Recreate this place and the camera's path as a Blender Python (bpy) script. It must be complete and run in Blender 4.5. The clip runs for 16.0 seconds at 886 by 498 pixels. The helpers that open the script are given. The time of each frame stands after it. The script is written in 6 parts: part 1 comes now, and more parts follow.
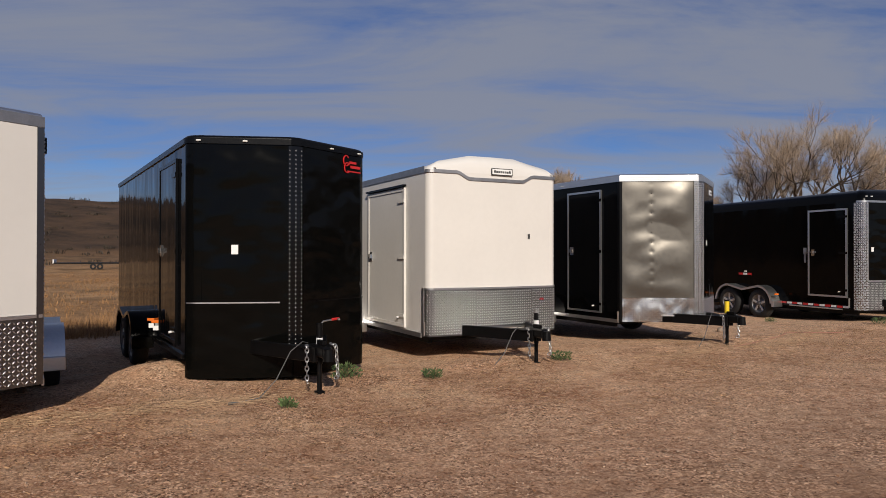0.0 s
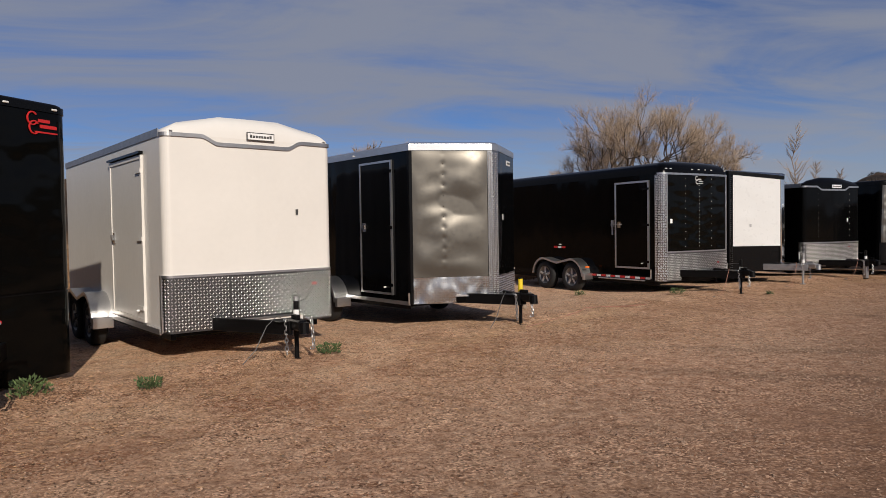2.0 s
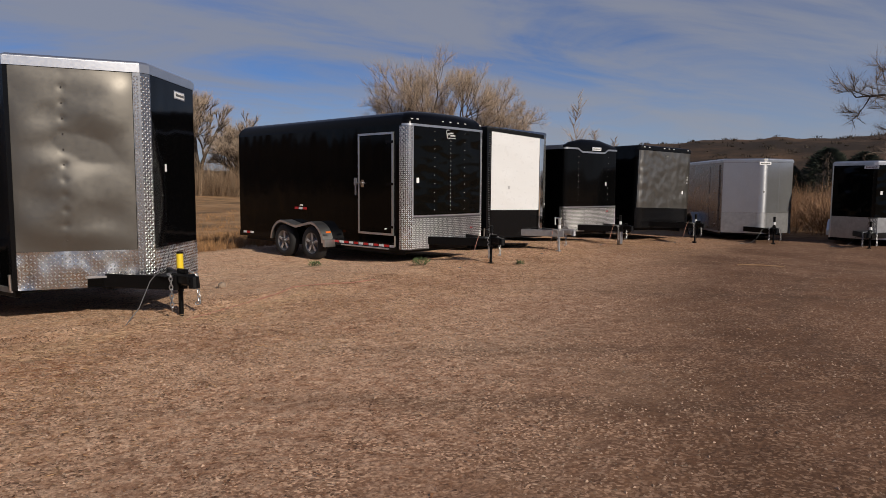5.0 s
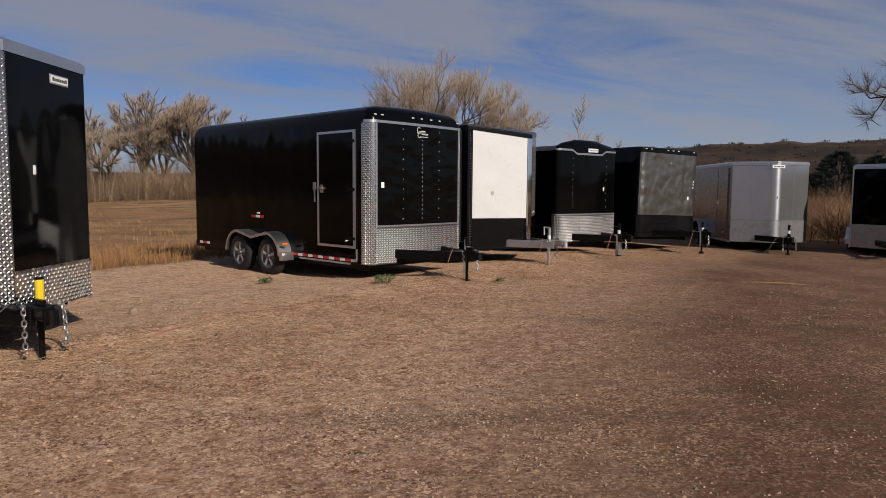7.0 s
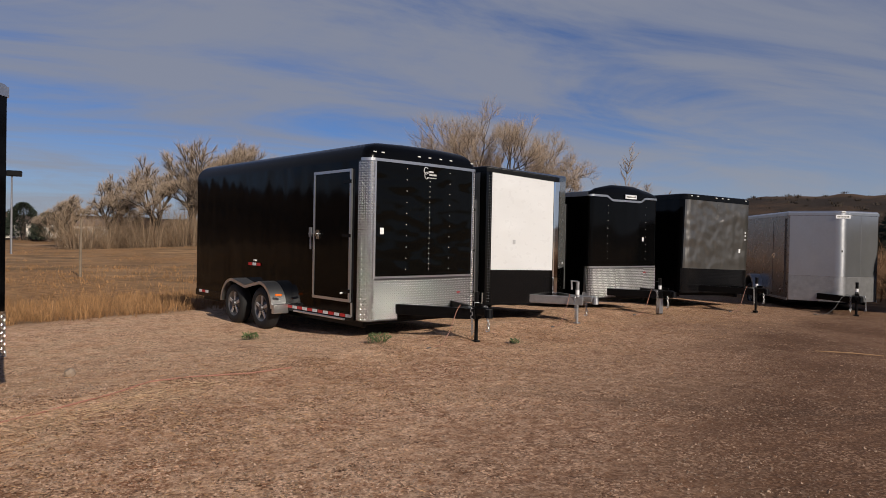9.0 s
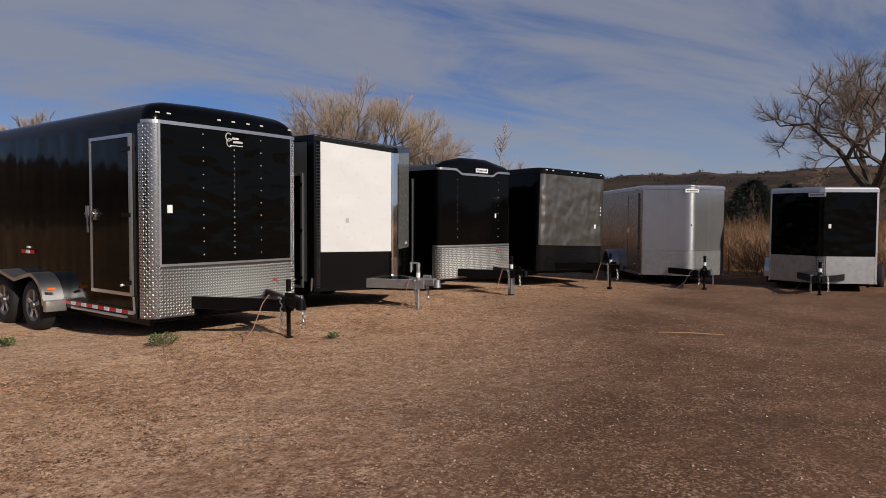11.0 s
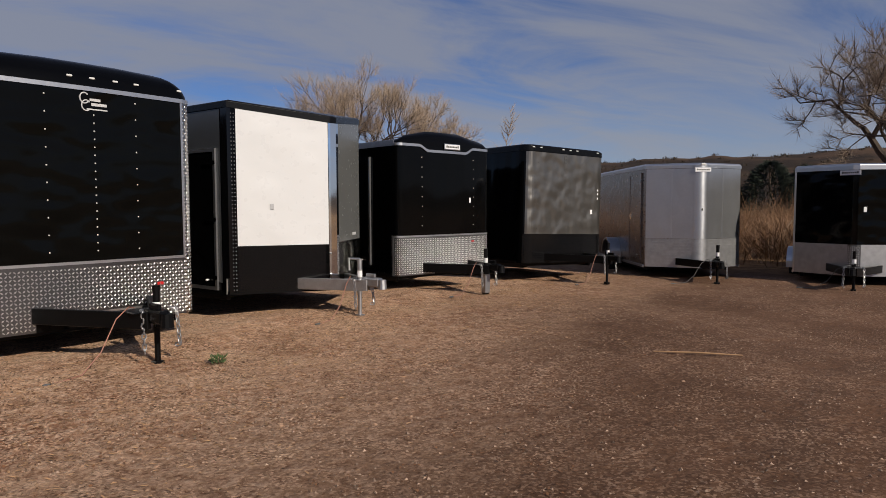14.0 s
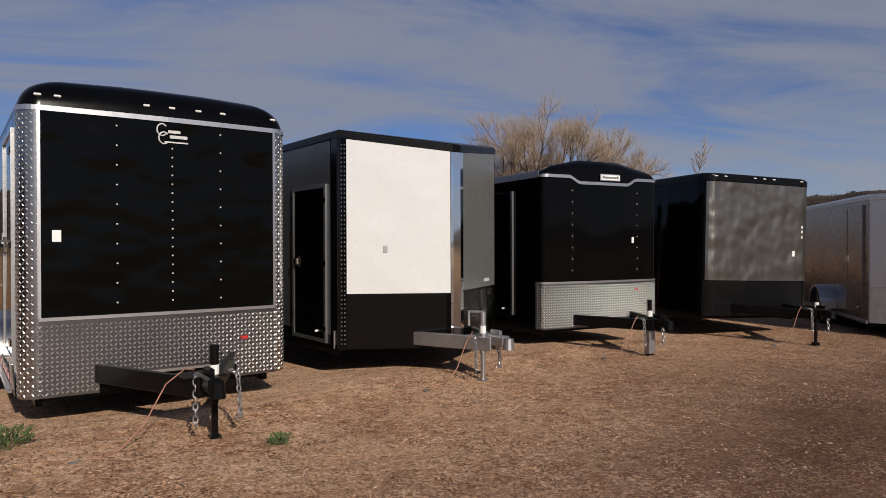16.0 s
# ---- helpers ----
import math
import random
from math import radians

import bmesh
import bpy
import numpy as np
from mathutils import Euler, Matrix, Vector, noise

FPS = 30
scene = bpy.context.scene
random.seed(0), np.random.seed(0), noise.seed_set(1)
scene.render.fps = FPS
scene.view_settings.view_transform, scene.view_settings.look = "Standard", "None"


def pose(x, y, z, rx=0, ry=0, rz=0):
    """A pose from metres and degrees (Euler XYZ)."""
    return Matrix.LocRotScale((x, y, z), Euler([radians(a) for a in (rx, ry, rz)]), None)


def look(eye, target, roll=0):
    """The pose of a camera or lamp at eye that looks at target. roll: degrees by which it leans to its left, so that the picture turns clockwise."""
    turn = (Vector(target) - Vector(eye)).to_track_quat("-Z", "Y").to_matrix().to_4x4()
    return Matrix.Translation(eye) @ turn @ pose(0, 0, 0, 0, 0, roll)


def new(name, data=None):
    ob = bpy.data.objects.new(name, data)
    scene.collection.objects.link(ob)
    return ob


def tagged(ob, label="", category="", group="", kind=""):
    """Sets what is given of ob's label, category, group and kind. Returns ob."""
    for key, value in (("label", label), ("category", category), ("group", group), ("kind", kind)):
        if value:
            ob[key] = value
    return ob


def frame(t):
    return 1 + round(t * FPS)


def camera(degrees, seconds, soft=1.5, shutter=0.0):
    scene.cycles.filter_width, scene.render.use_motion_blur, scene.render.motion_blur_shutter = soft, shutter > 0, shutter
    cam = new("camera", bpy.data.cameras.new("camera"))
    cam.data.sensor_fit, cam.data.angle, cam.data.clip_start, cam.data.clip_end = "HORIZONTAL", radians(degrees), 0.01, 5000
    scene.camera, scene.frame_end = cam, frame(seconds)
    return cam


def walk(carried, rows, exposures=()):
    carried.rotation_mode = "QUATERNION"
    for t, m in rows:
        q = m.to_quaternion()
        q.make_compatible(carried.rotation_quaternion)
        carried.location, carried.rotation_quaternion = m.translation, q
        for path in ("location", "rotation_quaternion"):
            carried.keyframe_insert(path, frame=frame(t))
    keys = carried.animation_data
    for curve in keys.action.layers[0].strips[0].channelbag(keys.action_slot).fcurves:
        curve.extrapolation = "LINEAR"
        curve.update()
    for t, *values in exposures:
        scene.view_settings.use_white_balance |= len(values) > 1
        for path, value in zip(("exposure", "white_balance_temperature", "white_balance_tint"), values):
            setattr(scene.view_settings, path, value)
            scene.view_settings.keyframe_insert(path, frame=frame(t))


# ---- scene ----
cam = camera(66.2, 16.0, soft=0.8)
METRES, EYE, TILT, LEAN, TURN = 13.5, 1.448, 1.241, -0.466, 0.0
ROWS = [
    (0.0, 0.0, 0.0, 0.0, -0.01, -0.81, 0.4),
    (0.5, 0.0169, 0.0258, -0.0005, -4.92, -2.03, 0.53),
    (1.0, 0.0367, 0.0471, -0.0017, -5.86, -3.4, 0.57),
    (1.5, 0.0647, 0.0659, -0.0003, -7.67, -3.5, 1.03),
    (2.0, 0.0964, 0.081, -0.0005, -11.84, -3.06, 1.06),
    (2.5, 0.1239, 0.0998, -0.0023, -14.92, -4.89, 0.35),
    (3.0, 0.1531, 0.122, -0.0036, -21.39, -5.89, -0.11),
    (3.5, 0.1817, 0.145, -0.0047, -25.17, -6.55, -0.5),
    (4.0, 0.2078, 0.1702, -0.0047, -27.81, -6.58, -0.53),
    (6.5, 0.3424, 0.2826, -0.0079, -27.85, -6.67, -0.63),
    (7.0, 0.3612, 0.3047, -0.0069, -27.37, -6.27, -0.59),
    (7.5, 0.3802, 0.3244, -0.0083, -24.68, -4.22, -0.54),
    (8.0, 0.401, 0.3454, -0.0086, -24.41, -2.46, -0.69),
    (8.5, 0.424, 0.3617, -0.0093, -25.47, -1.81, -0.93),
    (9.0, 0.4474, 0.3764, -0.0112, -23.3, -2.15, -1.18),
    (9.5, 0.4741, 0.3896, -0.0108, -27.01, -2.47, -0.17),
    (10.0, 0.5, 0.4038, -0.0129, -31.54, -4.26, 0.29),
    (12.5, 0.6162, 0.4796, -0.0157, -33.92, -3.27, -0.49),
    (13.0, 0.639, 0.4949, -0.0167, -33.87, -4.1, 0.06),
    (13.5, 0.6612, 0.5101, -0.0186, -32.75, -5.31, -0.28),
    (14.0, 0.6864, 0.5304, -0.0187, -32.08, -4.87, -0.12),
    (14.5, 0.7064, 0.5527, -0.0176, -28.07, -3.34, -0.51),
    (15.0, 0.728, 0.5773, -0.0192, -17.84, -3.26, -0.42),
    (15.5, 0.7512, 0.5967, -0.0185, -16.51, -2.72, 0.08),
    (16.0, 0.7783, 0.6127, -0.0174, -16.62, -1.68, 0.25),
]
walk(cam, [(t, pose(0, 0, EYE, TILT, LEAN, TURN) @ pose(METRES * x, METRES * y, METRES * z, 90 + pitch, roll, yaw)) for t, x, y, z, yaw, pitch, roll in ROWS])

# ---- light ----
SUN_ELEV, SUN_AZ = 28.0, 170.5          # degrees; azimuth clockwise from +y
sun_to = Vector((math.sin(radians(SUN_AZ)) * math.cos(radians(SUN_ELEV)), math.cos(radians(SUN_AZ)) * math.cos(radians(SUN_ELEV)), math.sin(radians(SUN_ELEV))))
sun_data = bpy.data.lights.new("sun", "SUN")
sun_data.energy, sun_data.angle, sun_data.color = 4.3, radians(0.53), (1.0, 0.90, 0.77)
sun = new("sun", sun_data)
sun.matrix_world = look((0, 0, 60), Vector((0, 0, 60)) - sun_to)
scene.view_settings.exposure = 0.0

world = bpy.data.worlds.new("world")
scene.world = world
world.use_nodes = True
wn, wl = world.node_tree.nodes, world.node_tree.links
wn.clear()


def wnode(kind, **vals):
    n = wn.new(kind)
    for k, v in vals.items():
        n.inputs[k].default_value = v
    return n


sky = wn.new("ShaderNodeTexSky")
sky.sky_type, sky.sun_disc = "NISHITA", False
sky.sun_elevation, sky.sun_rotation = radians(SUN_ELEV), radians(SUN_AZ)
sky.altitude, sky.air_density, sky.dust_density, sky.ozone_density = 1500, 1.0, 0.4, 2.0
tc = wn.new("ShaderNodeTexCoord")
# cirrus: direction projected on a high flat layer, stretched into streaks
sep = wn.new("ShaderNodeSeparateXYZ")
wl.new(tc.outputs["Generated"], sep.inputs[0])
hz = wn.new("ShaderNodeMath"); hz.operation = "MAXIMUM"; hz.inputs[1].default_value = 0.0
wl.new(sep.outputs["Z"], hz.inputs[0])
hz2 = wn.new("ShaderNodeMath"); hz2.operation = "ADD"; hz2.inputs[1].default_value = 0.12
wl.new(hz.outputs[0], hz2.inputs[0])
px = wn.new("ShaderNodeMath"); px.operation = "DIVIDE"; wl.new(sep.outputs["X"], px.inputs[0]); wl.new(hz2.outputs[0], px.inputs[1])
py = wn.new("ShaderNodeMath"); py.operation = "DIVIDE"; wl.new(sep.outputs["Y"], py.inputs[0]); wl.new(hz2.outputs[0], py.inputs[1])
comb = wn.new("ShaderNodeCombineXYZ"); wl.new(px.outputs[0], comb.inputs[0]); wl.new(py.outputs[0], comb.inputs[1])
mp1 = wn.new("ShaderNodeMapping"); mp1.inputs["Rotation"].default_value = (0, 0, radians(28)); mp1.inputs["Scale"].default_value = (0.28, 0.55, 1)
wl.new(comb.outputs[0], mp1.inputs["Vector"])
n1 = wnode("ShaderNodeTexNoise", Scale=2.2, Detail=8.0, Roughness=0.6, Distortion=0.8); wl.new(mp1.outputs[0], n1.inputs["Vector"])
mp2 = wn.new("ShaderNodeMapping"); mp2.inputs["Rotation"].default_value = (0, 0, radians(-35)); mp2.inputs["Scale"].default_value = (0.35, 1.5, 1)
wl.new(comb.outputs[0], mp2.inputs["Vector"])
n2 = wnode("ShaderNodeTexNoise", Scale=1.6, Detail=6.0, Roughness=0.6, Distortion=0.4); wl.new(mp2.outputs[0], n2.inputs["Vector"])
mixn = wn.new("ShaderNodeMath"); mixn.operation = "MULTIPLY_ADD"; mixn.inputs[1].default_value = 0.4
wl.new(n2.outputs[0], mixn.inputs[0]); wl.new(n1.outputs[0], mixn.inputs[2])
ramp = wn.new("ShaderNodeMapRange"); ramp.inputs["From Min"].default_value = 0.40; ramp.inputs["From Max"].default_value = 0.82; ramp.interpolation_type = "SMOOTHSTEP"
ramp.inputs["To Min"].default_value = 0.0; ramp.inputs["To Max"].default_value = 0.9
# the veil thins out in a band a few degrees above the horizon
low = wn.new("ShaderNodeMapRange"); low.inputs["From Min"].default_value = 0.24; low.inputs["From Max"].default_value = 0.10
low.inputs["To Min"].default_value = 0.0; low.inputs["To Max"].default_value = 0.10; low.interpolation_type = "SMOOTHSTEP"
wl.new(sep.outputs["Z"], low.inputs["Value"])
thin = wn.new("ShaderNodeMath"); thin.operation = "SUBTRACT"
wl.new(mixn.outputs[0], thin.inputs[0]); wl.new(low.outputs[0], thin.inputs[1])
wl.new(thin.outputs[0], ramp.inputs["Value"])
skysat = wn.new("ShaderNodeMix"); skysat.data_type = "RGBA"; skysat.blend_type = "MULTIPLY"; skysat.inputs[0].default_value = 1.0
wl.new(sky.outputs[0], skysat.inputs[6]); skysat.inputs[7].default_value = (0.33, 0.50, 0.80, 1)
cm = wn.new("ShaderNodeMix"); cm.data_type = "RGBA"
# seen straight up the veil is thinner than along the slant
up = wn.new("ShaderNodeMapRange"); up.inputs["From Min"].default_value = 0.40; up.inputs["From Max"].default_value = 0.85
up.inputs["To Min"].default_value = 1.0; up.inputs["To Max"].default_value = 0.40
wl.new(sep.outputs["Z"], up.inputs["Value"])
veil = wn.new("ShaderNodeMath"); veil.operation = "MULTIPLY"
wl.new(ramp.outputs[0], veil.inputs[0]); wl.new(up.outputs[0], veil.inputs[1])
wl.new(veil.outputs[0], cm.inputs[0]); wl.new(skysat.outputs[2], cm.inputs[6]); cm.inputs[7].default_value = (2.85, 3.05, 3.75, 1)
# milky band low above the horizon
hb = wn.new("ShaderNodeMapRange"); hb.inputs["From Min"].default_value = 0.0; hb.inputs["From Max"].default_value = 0.135
hb.inputs["To Min"].default_value = 0.9; hb.inputs["To Max"].default_value = 0.0
east = wn.new("ShaderNodeMapRange"); east.inputs["From Min"].default_value = 0.0; east.inputs["From Max"].default_value = 0.9
east.inputs["To Min"].default_value = 1.0; east.inputs["To Max"].default_value = 0.55
wl.new(sep.outputs["X"], east.inputs["Value"])
band = wn.new("ShaderNodeMath"); band.operation = "MULTIPLY"
wl.new(sep.outputs["Z"], band.inputs[0]); wl.new(east.outputs[0], band.inputs[1])
wl.new(band.outputs[0], hb.inputs["Value"])
cm2 = wn.new("ShaderNodeMix"); cm2.data_type = "RGBA"
wl.new(hb.outputs[0], cm2.inputs[0]); wl.new(cm.outputs[2], cm2.inputs[6]); cm2.inputs[7].default_value = (3.6, 3.9, 4.55, 1)
bg = wnode("ShaderNodeBackground", Strength=0.085)
wl.new(cm2.outputs[2], bg.inputs["Color"])
wo = wn.new("ShaderNodeOutputWorld"); wl.new(bg.outputs[0], wo.inputs["Surface"])


# ---- materials ----
def mat(name, col, rough=0.5, metal=0.0, var=0.12, scale=6.0, bump=0.0, bscale=40.0, col2=None, coat=0.0, wave=0.0, spec=0.5, random_tint=0.0, aniso=0.0, wscale=(1.7, 1.7, 2.6)):
    """Principled paint or stone: two scales of colour change, fine relief, and slow waves for sheet metal."""
    m = bpy.data.materials.new(name)
    m.use_nodes = True
    nt = m.node_tree
    b = nt.nodes["Principled BSDF"]
    co = nt.nodes.new("ShaderNodeTexCoord")
    na = nt.nodes.new("ShaderNodeTexNoise"); na.inputs["Scale"].default_value = scale; na.inputs["Detail"].default_value = 5
    nb = nt.nodes.new("ShaderNodeTexNoise"); nb.inputs["Scale"].default_value = scale * 9; nb.inputs["Detail"].default_value = 4
    nt.links.new(co.outputs["Object"], na.inputs["Vector"]); nt.links.new(co.outputs["Object"], nb.inputs["Vector"])
    ad = nt.nodes.new("ShaderNodeMath"); ad.operation = "MULTIPLY_ADD"; ad.inputs[1].default_value = 0.5
    nt.links.new(nb.outputs[0], ad.inputs[0]); nt.links.new(na.outputs[0], ad.inputs[2])
    mr = nt.nodes.new("ShaderNodeMapRange"); mr.inputs["From Min"].default_value = 0.5; mr.inputs["From Max"].default_value = 1.0
    nt.links.new(ad.outputs[0], mr.inputs["Value"])
    mx = nt.nodes.new("ShaderNodeMix"); mx.data_type = "RGBA"
    c2 = col2 or tuple(c * (1 - var) for c in col)
    mx.inputs[6].default_value = (*col, 1); mx.inputs[7].default_value = (*c2, 1)
    nt.links.new(mr.outputs[0], mx.inputs[0])
    last = mx.outputs[2]
    if random_tint:
        oi = nt.nodes.new("ShaderNodeNewGeometry")
        mrr = nt.nodes.new("ShaderNodeMapRange"); mrr.inputs["To Min"].default_value = 1 - random_tint; mrr.inputs["To Max"].default_value = 1 + random_tint
        nt.links.new(oi.outputs["Random Per Island"], mrr.inputs["Value"])
        mm = nt.nodes.new("ShaderNodeVectorMath"); mm.operation = "SCALE"
        nt.links.new(last, mm.inputs[0]); nt.links.new(mrr.outputs[0], mm.inputs["Scale"])
        last = mm.outputs[0]
    nt.links.new(last, b.inputs["Base Color"])
    rr = nt.nodes.new("ShaderNodeMapRange"); rr.inputs["To Min"].default_value = max(0.02, rough * 0.8); rr.inputs["To Max"].default_value = min(1, rough * 1.25)
    nt.links.new(nb.outputs[0], rr.inputs["Value"]); nt.links.new(rr.outputs[0], b.inputs["Roughness"])
    b.inputs["Metallic"].default_value = metal
    b.inputs["Coat Weight"].default_value = coat
    b.inputs["Coat Roughness"].default_value = 0.08
    b.inputs["Specular IOR Level"].default_value = spec
    if aniso:
        tg = nt.nodes.new("ShaderNodeTangent"); tg.direction_type, tg.axis = "RADIAL", "Z"
        nt.links.new(tg.outputs[0], b.inputs["Tangent"])
        b.inputs["Anisotropic"].default_value, b.inputs["Anisotropic Rotation"].default_value = aniso, 0.25
    prev = None
    if wave:
        wv = nt.nodes.new("ShaderNodeTexNoise"); wv.inputs["Scale"].default_value = 1.0; wv.inputs["Detail"].default_value = 1.0
        wm = nt.nodes.new("ShaderNodeMapping"); wm.inputs["Scale"].default_value = wscale
        nt.links.new(co.outputs["Object"], wm.inputs["Vector"]); nt.links.new(wm.outputs[0], wv.inputs["Vector"])
        bw = nt.nodes.new("ShaderNodeBump"); bw.inputs["Strength"].default_value = 1.0; bw.inputs["Distance"].default_value = wave
        nt.links.new(wv.outputs[0], bw.inputs["Height"]); prev = bw
    if bump:
        nc = nt.nodes.new("ShaderNodeTexNoise"); nc.inputs["Scale"].default_value = bscale; nc.inputs["Detail"].default_value = 5
        nt.links.new(co.outputs["Object"], nc.inputs["Vector"])
        bb = nt.nodes.new("ShaderNodeBump"); bb.inputs["Strength"].default_value = 0.6; bb.inputs["Distance"].default_value = bump
        nt.links.new(nc.outputs[0], bb.inputs["Height"])
        if prev:
            nt.links.new(prev.outputs[0], bb.inputs["Normal"])
        prev = bb
    if prev:
        nt.links.new(prev.outputs[0], b.inputs["Normal"])
        if coat:
            nt.links.new(prev.outputs[0], b.inputs["Coat Normal"])
    return m


